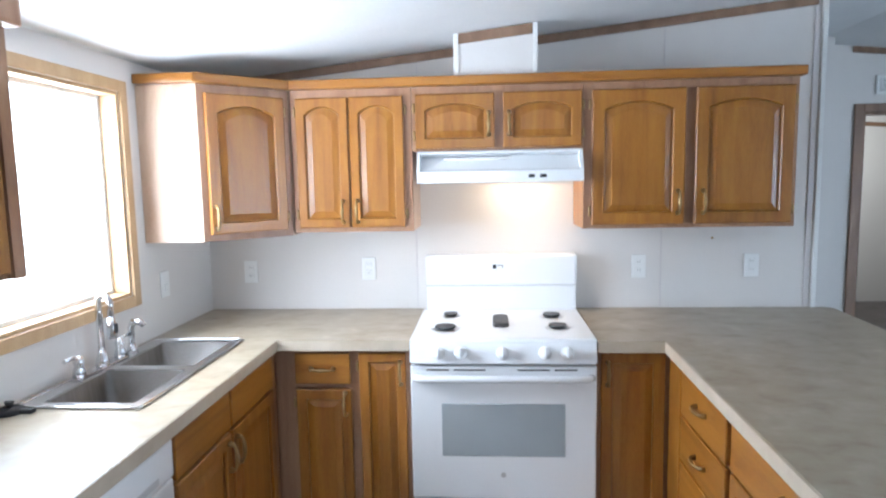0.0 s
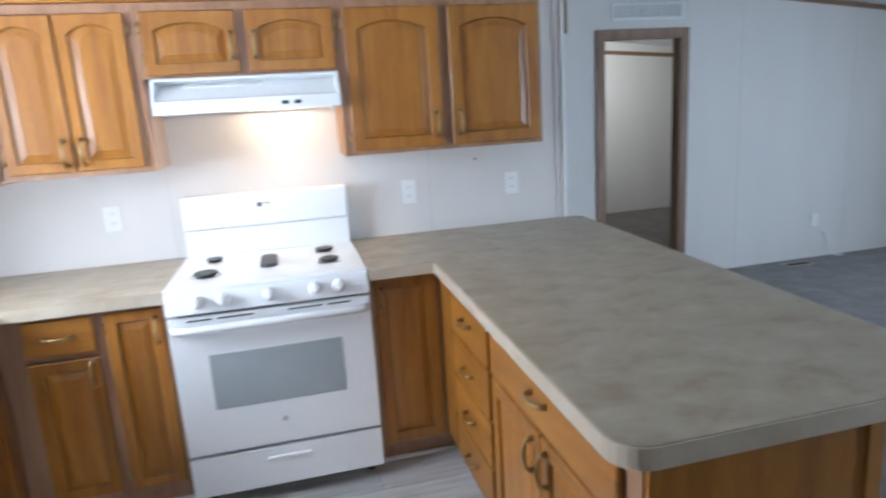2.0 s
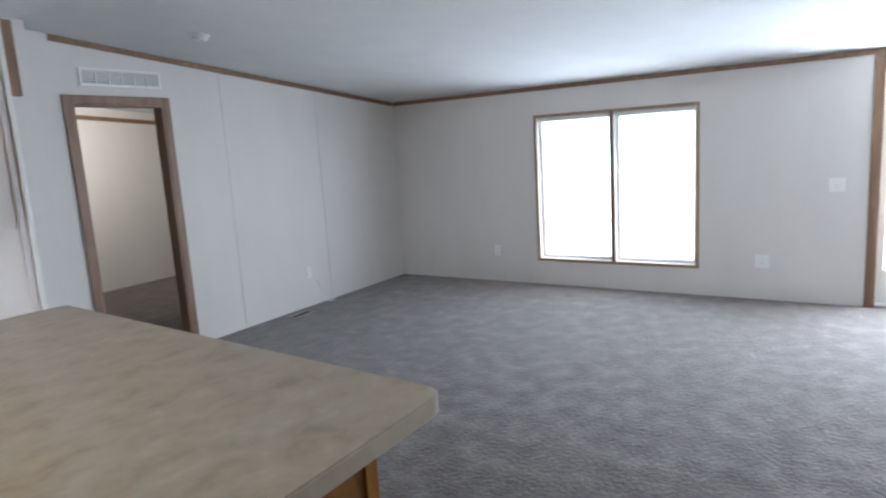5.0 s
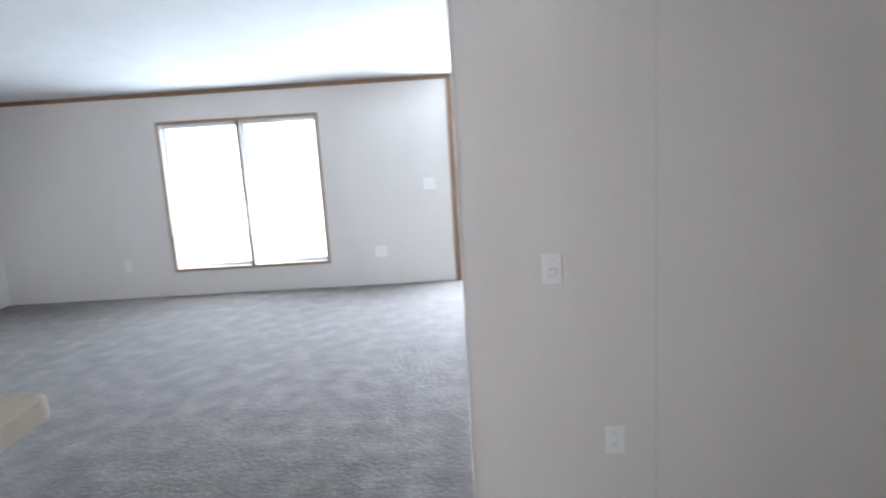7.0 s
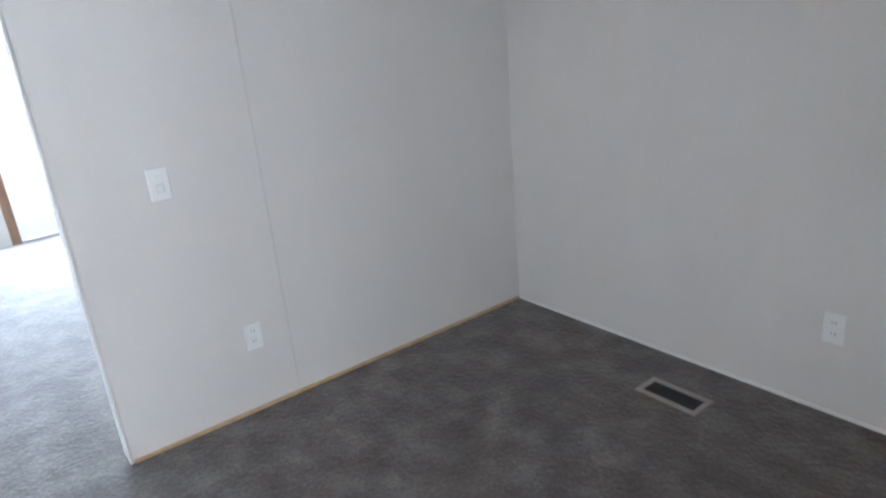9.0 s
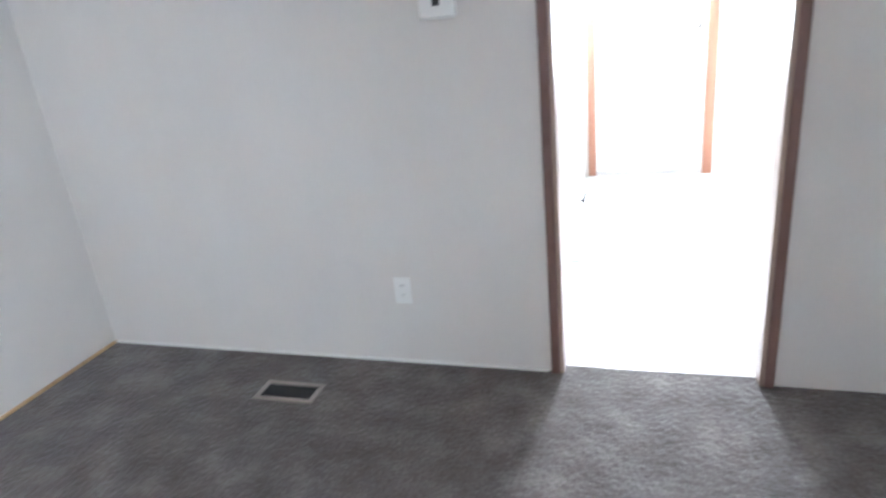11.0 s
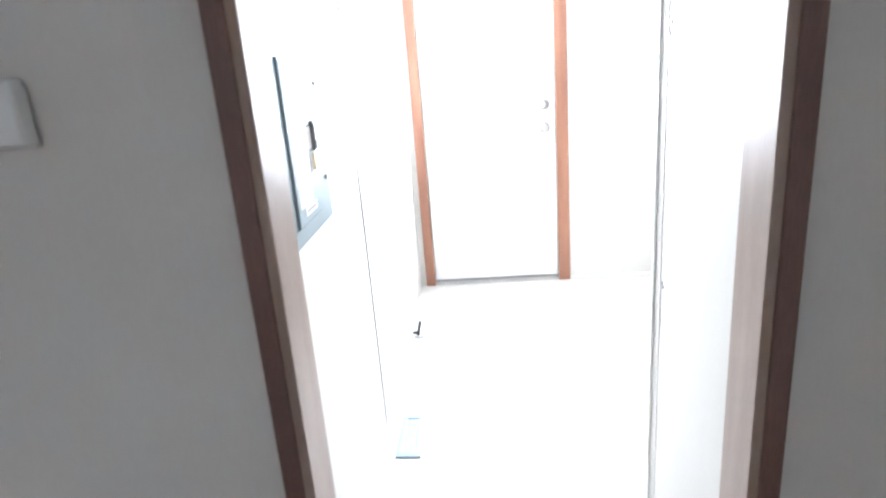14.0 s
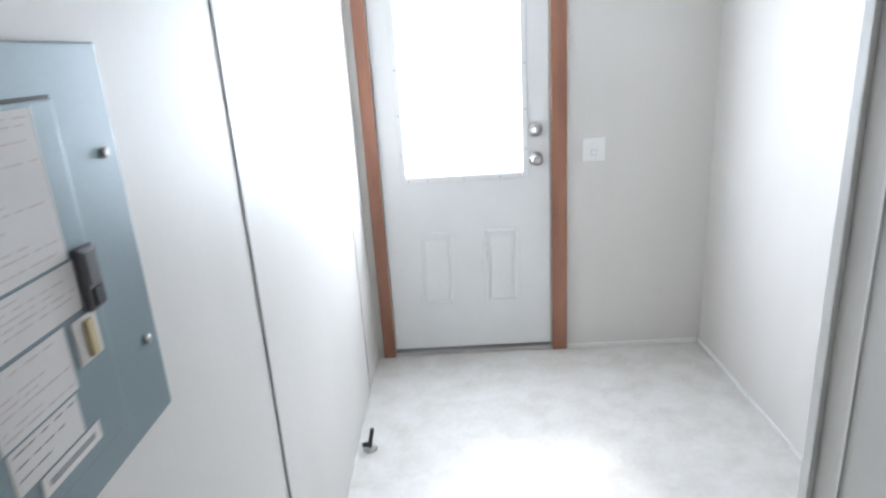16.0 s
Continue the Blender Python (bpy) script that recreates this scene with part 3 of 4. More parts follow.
part("strike_plate", box(XR + 0.03, XR + 0.055, FD[1] - 0.022, FD[1] - 0.018, 0.84, 0.91), BRASS, fdo)

# ---- kitchen cabinets ----
# Fronts are built flat (width along x, height along z, front towards -y) and turned into place.


def front_frame(w, h, arch, rail, t=0.019):
    """Frame of a door with an arched opening, and its raised panel."""
    n = 12
    inner, outer = [], []
    r = rail
    tops = [(r + (w - 2 * r) * k / n) for k in range(n + 1)]
    inner.append((r, r)); outer.append((0, 0))
    inner.append((w - r, r)); outer.append((w, 0))
    for u in reversed(tops):
        s = (u - r) / (w - 2 * r)
        inner.append((u, h - r - arch * (1 - abs(math.sin(math.pi * s)) ** 0.8)))
        outer.append((w * s, h))
    cx, cy = w / 2, h / 2

    def shrink(pts, d):
        out = []
        for x, y in pts:
            out.append((x + d * (1 if x < cx - 1e-6 else -1 if x > cx + 1e-6 else 0) * min(1, abs(x - cx) / (w / 2 - r)), y + d * (1 if y < cy else -1)))
        return out

    def ring(bm, pts, y):
        return [bm.verts.new((x, y, z)) for x, z in pts]

    def bridge(bm, a, b):
        for k in range(len(a)):
            bm.faces.new((a[k], a[(k + 1) % len(a)], b[(k + 1) % len(b)], b[k]))

    fr = bmesh.new()
    soft = shrink_rect(outer, w, h, 0.004)
    rings = [ring(fr, outer, 0.0), ring(fr, outer, -t + 0.004), ring(fr, soft, -t), ring(fr, shrink(inner, -0.004), -t), ring(fr, inner, -t + 0.005), ring(fr, inner, -0.003), ring(fr, inner, 0.0)]
    for a, b in zip(rings, rings[1:]):
        bridge(fr, a, b)
    bridge(fr, rings[-1], rings[0])
    pn = bmesh.new()
    p = [ring(pn, shrink(inner, 0.001), -0.002), ring(pn, shrink(inner, 0.001), -0.008), ring(pn, shrink(inner, 0.008), -0.009), ring(pn, shrink(inner, 0.032), -0.0155)]
    for a, b in zip(p, p[1:]):
        bridge(pn, a, b)
    pn.faces.new(p[-1])
    pn.faces.new(p[0][::-1])
    return fr, pn


def shrink_rect(pts, w, h, d):
    return [(min(max(x, d), w - d), min(max(z, d), h - d)) for x, z in pts]


def pull(at, upright, m, parent):
    """An antique brass bow handle, 96 mm long."""
    a = []
    for s, o in ((-0.048, 0.0), (-0.046, -0.016), (-0.036, -0.024), (-0.015, -0.028), (0.0, -0.029), (0.015, -0.028), (0.036, -0.024), (0.046, -0.016), (0.048, 0.0)):
        a.append((at[0], at[1] + o, at[2] + s) if upright else (at[0] + s, at[1] + o, at[2]))
    bm = tube(a, [0.0105, 0.0075, 0.0052, 0.0068, 0.0085, 0.0068, 0.0052, 0.0075, 0.0105], 8)
    return part("handle", turned(bm, m), BRASS, parent, "antique brass bow handle")


def door_front(parent, m, x, z, w, h, arch=0.0, rail=0.05, handle=None, hinge=None, name="door"):
    """A framed door at x, z of the flat front; handle: (x, z, upright); hinge: side, -1 or 1."""
    fr, pn = front_frame(w, h, arch, rail)
    here = m @ Matrix.Translation((x, 0, z))
    d = part(name, turned(fr, here), OAK, parent)
    part("panel", turned(pn, here), OAK, d)
    if handle:
        pull((handle[0], -0.019, handle[1]), handle[2], m, d)
    if hinge:
        hx = x + (w + 0.008 if hinge > 0 else -0.008)
        for hz in (z + 0.06, z + h - 0.06):
            part("hinge", turned(tube([(hx, -0.006, hz - 0.022), (hx, -0.006, hz - 0.016), (hx, -0.006, hz + 0.016), (hx, -0.006, hz + 0.022)], [0.004, 0.007, 0.007, 0.004], 8), m), BRASS, d)
    return d


def drawer_front(parent, m, x, z, w, h, handle=True):
    bm = box(x, x + w, -0.019, 0.0, z, z + h, 0.006, seg=3)
    d = part("drawer", turned(bm, m), OAK_H, parent)
    if handle:
        pull((x + w / 2, -0.019, z + h / 2), False, m, d)
    return d


def face_frame(parent, m, w, z0, z1, stiles, rails):
    """Stiles (x0, x1) and rails (x0, x1, z0, z1) of a face frame, 19 mm deep behind the fronts."""
    for a, b in stiles:
        part("stile", turned(box(a, b, 0.0005, 0.019, z0, z1, 0.0015), m), STILE, parent)
    for a, b, c, d in rails:
        part("rail", turned(box(a, b, 0.0008, 0.018, c, d, 0.001), m), STILE, parent)


def unit(name, loc, label, group):
    return thing(name, loc, label, "cabinet", group)


UP, LOW = "oak wall cabinets in the kitchen", "oak base cabinets in the kitchen"
ZB, ZT = 1.34, 1.985
YU = -0.315

# wall cabinet between corner and hood
m = pose(0, YU, 0)
c = unit("wall_cabinet", (-0.67, 0, ZB), "honey oak wall cabinet with two arched doors", UP)
part("body", box(-0.945, -0.392, YU + 0.02, -0.002, ZB, ZT - 0.001, 0.002), PALE_LIT_VENEER, c)
face_frame(c, m, 0.55, ZB, ZT, [(-0.945, -0.91), (-0.43, -0.392)], [(-0.91, -0.43, ZB, ZB + 0.035), (-0.91, -0.43, ZT - 0.06, ZT)])
door_front(c, m, -0.918, ZB + 0.022, 0.238, 0.585, 0.035, 0.042, (-0.712, ZB + 0.095, True), -1)
door_front(c, m, -0.672, ZB + 0.022, 0.244, 0.585, 0.035, 0.042, (-0.645, ZB + 0.095, True), 1)

# over the hood
c = unit("wall_cabinet", (0.0, 0, 1.70), "short honey oak cabinet over the range hood", UP)
part("body", box(-0.39, 0.371, YU + 0.02, -0.002, 1.70, ZT - 0.001, 0.002), OAK, c)
face_frame(c, m, 0.78, 1.70, ZT, [(-0.39, -0.365), (-0.03, 0.03), (0.355, 0.371)], [(-0.365, -0.03, 1.70, 1.72), (0.03, 0.355, 1.70, 1.72), (-0.365, -0.03, ZT - 0.05, ZT), (0.03, 0.355, ZT - 0.05, ZT)])
door_front(c, m, -0.372, 1.71, 0.352, 0.24, 0.03, 0.045, (-0.045, 1.815, True), -1)
door_front(c, m, 0.02, 1.71, 0.343, 0.24, 0.03, 0.045, (0.045, 1.815, True), 1)

# right of the hood
c = unit("wall_cabinet", (0.83, 0, ZB), "wide honey oak wall cabinet with two arched doors", UP)
part("body", box(0.372, 1.287, YU + 0.02, -0.002, ZB, ZT - 0.001, 0.002), OAK, c)
face_frame(c, m, 0.9, ZB, ZT, [(0.372, 0.42), (0.79, 0.87), (1.255, 1.287)], [(0.42, 0.79, ZB, ZB + 0.03), (0.87, 1.255, ZB, ZB + 0.03), (0.42, 0.79, ZT - 0.06, ZT), (0.87, 1.255, ZT - 0.06, ZT)])
door_front(c, m, 0.408, ZB + 0.018, 0.402, 0.59, 0.035, 0.055, (0.782, ZB + 0.115, True), -1)
door_front(c, m, 0.855, ZB + 0.018, 0.412, 0.59, 0.035, 0.055, (0.890, ZB + 0.115, True), 1)

# diagonal corner cabinet
A, B = Vector((-1.245, -0.61, 0)), Vector((-0.95, YU, 0))
turn = math.degrees(math.atan2(B.y - A.y, B.x - A.x))
wd = (B - A).length
c = unit("corner_cabinet", (-1.3, -0.2, ZB), "diagonal honey oak corner wall cabinet, window glare in its side colour", UP)
part("body", prism([(XL + 0.002, -0.002), (XL + 0.002, -0.61), (A.x, A.y), (A.x + 0.012, A.y + 0.03), (B.x - 0.002, B.y + 0.018), (B.x - 0.002, -0.002)], ZB - 0.012, ZT - 0.001), PALE_LIT_VENEER, c, "pale side veneer with window glare in its colour")
md = pose(A.x, A.y, 0, 0, 0, turn)
face_frame(c, md, wd, ZB - 0.012, ZT, [(0.0, 0.04), (wd - 0.045, wd - 0.006)], [(0.04, wd - 0.045, ZB - 0.012, ZB + 0.03), (0.04, wd - 0.045, ZT - 0.06, ZT)])
door_front(c, md, 0.03, ZB + 0.018, wd - 0.065, 0.59, 0.035, 0.05, (0.05, ZB + 0.09, True), 1)

# cabinet beside the window
c = unit("wall_cabinet", (-1.35, -2.1, ZB), "honey oak wall cabinet beside the kitchen window", UP)
part("body", box(XL + 0.002, -1.22, -2.5, -1.69, ZB + 0.012, ZT - 0.03, 0.002), STILE, c)
part("stile", box(-1.2195, -1.20, -1.73, -1.69, ZB + 0.012, ZT - 0.03, 0.0015), STILE, c)
part("crown", box(XL + 0.002, -1.17, -2.52, -1.665, ZT - 0.029, ZT + 0.045, 0.012), STILE, c)
door_front(c, pose(-1.20, -2.48, 0, 0, 0, 90), 0.02, ZB + 0.03, 0.7, 0.57, 0.035, 0.055)

# crown board along the wall cabinets
crown = tagged(part("crown_board", box(-0.955, 1.312, YU - 0.022, YU + 0.012, ZT + 0.001, ZT + 0.044, 0.008), OAK_H), "honey oak crown board along the wall cabinets", "trim")
tagged(part("crown_board", box(1.288, 1.312, YU + 0.012, -0.002, ZT + 0.001, ZT + 0.044, 0.006), OAK_H), "honey oak crown board at the cabinet's end", "trim")
bm = turned(box(-0.02, wd + 0.005, -0.022, 0.012, ZT + 0.001, ZT + 0.043, 0.008), md)
tagged(part("crown_board", bm, OAK_H), "honey oak crown board on the corner cabinet", "trim")
tagged(part("crown_board", box(XL + 0.002, -1.24, -0.632, -0.598, ZT + 0.001, ZT + 0.042, 0.008), OAK_H), "honey oak crown board on the corner cabinet", "trim")

# vent chase over the hood
ch = thing("vent_chase", (-0.01, 0, ZT), "off-white boxed vent duct over the range cabinet", "duct cover")
part("front_board", box(-0.178, 0.155, -0.30, -0.285, ZT + 0.002, 2.235, 0.002), WALL, ch)
part("corner_strip", box(-0.198, -0.176, -0.306, -0.002, ZT + 0.002, ceil_z(-0.19) - 0.002, 0.002), WHITE_TRIM, ch)
part("corner_strip", box(0.153, 0.173, -0.306, -0.002, ZT + 0.002, ceil_z(0.155) - 0.002, 0.002), WHITE_TRIM, ch)
sloped_trim("trim_chase_top", -0.175, 0.152, -0.304, -0.29, 0.004, 0.045, TRIM, "brown wood-print strip on the vent duct cover")

# base cabinets, back wall
YB, ZC = -0.595, 0.868
m = pose(0, YB, 0)
c = unit("base_cabinet", (-0.67, -0.3, 0), "honey oak base cabinet with drawer and two doors", LOW)
part("body", box(-0.972, -0.385, YB + 0.02, -0.002, 0.10, ZC, 0.002), STILE, c)
part("toe_kick", box(-1.04, -0.385, YB + 0.06, YB + 0.075, 0.0, 0.10), STILE, c)
face_frame(c, m, 0.55, 0.10, ZC, [(-0.978, -0.885), (-0.655, -0.59), (-0.41, -0.385)], [(-0.885, -0.655, 0.10, 0.16), (-0.59, -0.41, 0.10, 0.16), (-0.885, -0.655, 0.695, 0.715), (-0.885, -0.655, 0.84, ZC), (-0.59, -0.41, 0.84, ZC)])
drawer_front(c, m, -0.882, 0.715, 0.238, 0.135)
door_front(c, m, -0.882, 0.125, 0.24, 0.565, 0.0, 0.045, (-0.668, 0.63, True), -1)
door_front(c, m, -0.605, 0.125, 0.20, 0.725, 0.0, 0.042, (-0.428, 0.765, True), -1)

c = unit("base_cabinet", (0.53, -0.3, 0), "narrow honey oak base cabinet beside the range", LOW)
part("body", box(0.386, 0.69, YB + 0.02, -0.002, 0.10, ZC, 0.002), STILE, c)
part("toe_kick", box(0.386, 0.72, YB + 0.06, YB + 0.075, 0.0, 0.10), STILE, c)
face_frame(c, m, 0.3, 0.10, ZC, [(0.386, 0.41), (0.66, 0.69)], [(0.41, 0.66, 0.10, 0.14), (0.41, 0.66, 0.845, ZC)])
door_front(c, m, 0.405, 0.12, 0.262, 0.735, 0.0, 0.05, (0.432, 0.765, True))

# base cabinets along the window wall
XF = -0.975
m = pose(XF, 0, 0, 0, 0, 90)        # flat x runs along +y, front looks to +x
c = unit("sink_cabinet", (-1.2, -1.1, 0), "honey oak sink base with two doors and false drawers", LOW)
part("body", box(XL + 0.002, XF - 0.02, -1.50, -0.002, 0.10, 0.70, 0.002), STILE, c)
part("toe_kick", box(XF - 0.075, XF - 0.06, -1.50, -0.53, 0.0, 0.10), STILE, c)
face_frame(c, m, 0.9, 0.10, ZC, [(-1.505, -1.48), (-1.125, -1.085), (-0.69, -0.588)], [(-1.48, -1.125, 0.10, 0.14), (-1.085, -0.69, 0.10, 0.14), (-1.48, -1.125, 0.70, 0.73), (-1.085, -0.69, 0.70, 0.73), (-1.48, -1.125, 0.85, ZC), (-1.085, -0.69, 0.85, ZC)])
drawer_front(c, m, -1.497, 0.722, 0.385, 0.135, False)
drawer_front(c, m, -1.100, 0.722, 0.425, 0.135, False)
door_front(c, m, -1.497, 0.125, 0.385, 0.585, 0.0, 0.05, (-1.14, 0.63, True))
door_front(c, m, -1.100, 0.125, 0.425, 0.585, 0.0, 0.05, (-1.07, 0.63, True))

# dishwasher
dw = thing("dishwasher", (-1.2, -1.82, 0), "white built-in dishwasher beside the sink cabinet", "dishwasher")
part("tub", box(XL + 0.05, XF - 0.03, -2.12, -1.512, 0.08, 0.862), SLOT, dw)
part("door", box(XF - 0.03, XF + 0.02, -2.118, -1.515, 0.115, 0.745, 0.008, seg=3), ENAMEL, dw)
cp = part("control_panel", box(XF - 0.03, XF + 0.024, -2.118, -1.515, 0.75, 0.862, 0.01, seg=3), ENAMEL, dw)
# Flat grey strip painted as the shade of the handle recess.
part("recess_shade", box(XF + 0.018, XF + 0.0255, -2.05, -1.60, 0.765, 0.785, 0.002), RECESS, cp)
part("latch", box(XF + 0.02, XF + 0.0225, -1.76, -1.70, 0.70, 0.703), GREY_SEAM, dw)
part("kick_plate", box(XF - 0.06, XF - 0.045, -2.118, -1.515, 0.0, 0.11), ENAMEL, dw)
c = unit("base_cabinet", (-1.2, -2.4, 0), "honey oak base cabinet at the end of the window run", LOW)
part("body", box(XL + 0.002, XF - 0.02, -2.74, -2.125, 0.0, ZC, 0.002), OAK, c)
door_front(c, m, -2.72, 0.125, 0.57, 0.73, 0.0, 0.05, (-2.19, 0.75, True))

# peninsula
XP = 0.695
m = pose(XP, 0, 0, 0, 0, -90)       # flat x runs along -y, front looks to -x
c = unit("drawer_cabinet", (0.95, -1.0, 0), "honey oak peninsula cabinet with four stacked drawers", LOW)
part("body", box(XP + 0.02, 1.22, -1.255, -0.575, 0.10, ZC, 0.002), OAK, c)
part("toe_kick", box(XP + 0.06, XP + 0.075, -1.255, -0.575, 0.0, 0.10), STILE, c)
face_frame(c, m, 0.7, 0.10, ZC, [(0.597, 0.78), (1.225, 1.255)], [(0.78, 1.225, 0.10, 0.13), (0.78, 1.225, 0.845, ZC)] + [(0.78, 1.225, z, z + 0.03) for z in (0.29, 0.47, 0.65)])
part("door", turned(box(0.62, 0.765, -0.017, 0.0, 0.125, 0.855, 0.005), m), OAK, c)
for z0, z1 in ((0.125, 0.295), (0.305, 0.475), (0.485, 0.655), (0.665, 0.85)):
    drawer_front(c, m, 0.785, z0, 0.45, z1 - z0)
c = unit("base_cabinet", (0.95, -1.7, 0), "honey oak peninsula cabinet with wide drawer and doors", LOW)
part("body", box(XP + 0.02, 1.22, -2.12, -1.257, 0.10, ZC, 0.002), OAK, c)
part("toe_kick", box(XP + 0.06, XP + 0.075, -2.12, -1.257, 0.0, 0.10), STILE, c)
face_frame(c, m, 0.8, 0.10, ZC, [(1.257, 1.28), (2.05, 2.125)], [(1.28, 2.05, 0.10, 0.13), (1.28, 2.05, 0.65, 0.68), (1.28, 2.05, 0.845, ZC)])
drawer_front(c, m, 1.272, 0.672, 0.79, 0.18)
door_front(c, m, 1.272, 0.125, 0.39, 0.535, 0.0, 0.05, (1.62, 0.58, True))
door_front(c, m, 1.672, 0.125, 0.39, 0.535, 0.0, 0.05, (1.71, 0.58, True))
part("end_panel", box(XP + 0.005, 1.236, -2.14, -2.126, 0.0, ZC, 0.002), OAK, c)
part("back_panel", box(1.2205, 1.236, -2.125, -0.05, 0.0, ZC, 0.002), OAK, c)
part("corner_post", box(1.20, 1.243, -2.148, -2.1405, 0.0, ZC, 0.002), OAK, c)

# white strip where the cabinets meet the floor
structure("trim_toe", tube([(-0.93, YB + 0.055, 0.006), (-0.385, YB + 0.055, 0.006)], 0.010, 8), WHITE_TRIM, "white quarter-round strip under the cabinets", "trim")
structure("trim_toe", tube([(0.39, YB + 0.055, 0.006), (0.75, YB + 0.055, 0.006)], 0.010, 8), WHITE_TRIM, "white quarter-round strip under the cabinets", "trim")
structure("trim_toe", tube([(XF - 0.053, -1.5, 0.006), (XF - 0.053, -0.55, 0.006)], 0.010, 8), WHITE_TRIM, "white quarter-round strip under the cabinets", "trim")

# worktops
ZW, XE, XI = 0.914, -0.946, 0.645
bm = bmesh.new()
hole = rounded(-1.462, -1.10, -1.425, -0.655, 0.03, 3)
for x0, x1, y0, y1 in ((XL + 0.002, -1.455, -2.75, -0.64), (-1.11, XE, -2.75, -0.64), (-1.455, -1.11, -2.75, -1.415), (-1.455, -1.11, -0.665, -0.64), (XL + 0.002, -0.384, -0.64, -0.002)):
    box(x0, x1, y0, y1, 0.872, ZW, bm=bm)
bmesh.ops.remove_doubles(bm, verts=bm.verts, dist=0.0004)
wt = tagged(part("worktop", bm, LAMINATE), "mottled beige laminate worktop with the sink set in", "worktop")
part("front_edge", box(XE, XE + 0.004, -2.75, -0.642, 0.868, ZW - 0.001, 0.0015), LAM_EDGE, wt, "paler laminate edge band")
part("front_edge", box(XE, -0.384, -0.646, -0.642, 0.868, ZW - 0.001, 0.0015), LAM_EDGE, wt, "paler laminate edge band")
R = 0.07
arc = lambda cx, cy, a0, a1: [(cx + R * math.cos(radians(a0 + (a1 - a0) * k / 6)), cy + R * math.sin(radians(a0 + (a1 - a0) * k / 6))) for k in range(7)]
outline = [(0.384, -0.002), (0.384, -0.668), (XI + 0.003, -0.668)] + arc(XI - 0.03 + R, -2.195 + R, 180, 270) + arc(1.487 - R, -2.195 + R, 270, 360) + [(1.625, -0.03), (1.585, -0.002)]
pt = tagged(part("peninsula_worktop", prism(outline, 0.874, ZW, 0.0025), LAMINATE), "mottled beige laminate peninsula top with rounded corners", "worktop")
edge = bmesh.new()
loop = outline[1:-1]
for (x0, y0), (x1, y1) in zip(loop, loop[1:]):
    d = Vector((x1 - x0, y1 - y0)).normalized()
    nx, ny = d.y, -d.x
    vs = [edge.verts.new(p) for p in ((x0, y0, 0.868), (x1, y1, 0.868), (x1, y1, ZW - 0.002), (x0, y0, ZW - 0.002))]
    vo = [edge.verts.new((v.co.x - 0.0025 * -nx, v.co.y - 0.0025 * -ny, v.co.z)) for v in vs]
    edge.faces.new(vo)
    edge.faces.new((vs[3], vs[2], vo[2], vo[3]))
    edge.faces.new((vs[0], vo[0], vo[1], vs[1]))
part("front_edge", edge, LAM_EDGE, pt, "paler laminate edge band")

# ---- sink and taps ----
sk = thing("sink", (-1.28, -1.04, ZW), "double-bowl stainless steel sink set in the worktop", "sink")
sx0, sx1, sy0, sy1 = -1.475, -1.085, -1.44, -0.64
bowls = ((-1.415, -1.125, -1.40, -1.065), (-1.415, -1.125, -1.02, -0.675))
rim = bmesh.new()
for a in ((sx0, bowls[0][0], sy0, sy1), (bowls[0][1], sx1, sy0, sy1), (bowls[0][0], bowls[0][1], sy0, bowls[0][2]), (bowls[0][0], bowls[0][1], bowls[0][3], bowls[1][2]), (bowls[0][0], bowls[0][1], bowls[1][3], sy1)):
    box(*a, ZW + 0.0005, ZW + 0.006, bm=rim)
bmesh.ops.remove_doubles(rim, verts=rim.verts, dist=0.0004)
part("rim", rim, STEEL, sk, "bright stainless rim")
lip = tube([(x, y, ZW + 0.005) for x, y in rounded(sx0, sx1, sy0, sy1, 0.03, 4) + rounded(sx0, sx1, sy0, sy1, 0.03, 4)[:1]], 0.005, 6)
part("rolled_edge", lip, CHROME, sk)
for x0, x1, y0, y1 in bowls:
    bm = bmesh.new()
    prev = None
    for z, d, r in ((ZW + 0.0065, 0.0, 0.035), (ZW - 0.004, 0.004, 0.035), (ZW - 0.14, 0.016, 0.05), (ZW - 0.165, 0.04, 0.05)):
        ring = [bm.verts.new((x, y, z)) for x, y in rounded(x0 - 0.004 + d, x1 + 0.004 - d, y0 - 0.004 + d, y1 + 0.004 - d, r, 5)]
        if prev:
            for k in range(len(ring)):
                bm.faces.new((prev[k], prev[(k + 1) % len(ring)], ring[(k + 1) % len(ring)], ring[k])).smooth = True
        prev = ring
    bm.faces.new(prev)
    bowl = part("bowl", bm, BOWL, sk, "deep stainless bowl, its shade put into the colour")
    cx, cy = (x0 + x1) / 2, (y0 + y1) / 2
    part("drain", tube([(cx, cy, ZW - 0.1645), (cx, cy, ZW - 0.161)], 0.04, 16), CHROME, bowl)
fc = thing("faucet", (-1.445, -1.05, ZW + 0.006), "tall chrome gooseneck kitchen faucet behind the sink", "faucet")
fz = ZW + 0.006
part("base_plate", prism(rounded(-1.472, -1.420, -1.215, -0.905, 0.022, 4), fz, fz + 0.012, 0.003), CHROME, fc)
part("neck_base", tube([(-1.446, -1.05, fz + 0.01), (-1.446, -1.05, fz + 0.03), (-1.446, -1.05, fz + 0.05), (-1.446, -1.05, fz + 0.065)], [0.024, 0.022, 0.016, 0.013], 14), CHROME, fc)
neck = [(-1.446, -1.05, fz + 0.06), (-1.446, -1.05, fz + 0.235)] + [(-1.446 + 0.030 - 0.030 * math.cos(radians(a)), -1.05 - 0.012 * (1 - math.cos(radians(a))), fz + 0.235 + 0.035 * math.sin(radians(a))) for a in range(20, 181, 20)] + [(-1.386, -1.075, fz + 0.185)]
part("spout", tube(neck, 0.0115, 12), CHROME, fc)
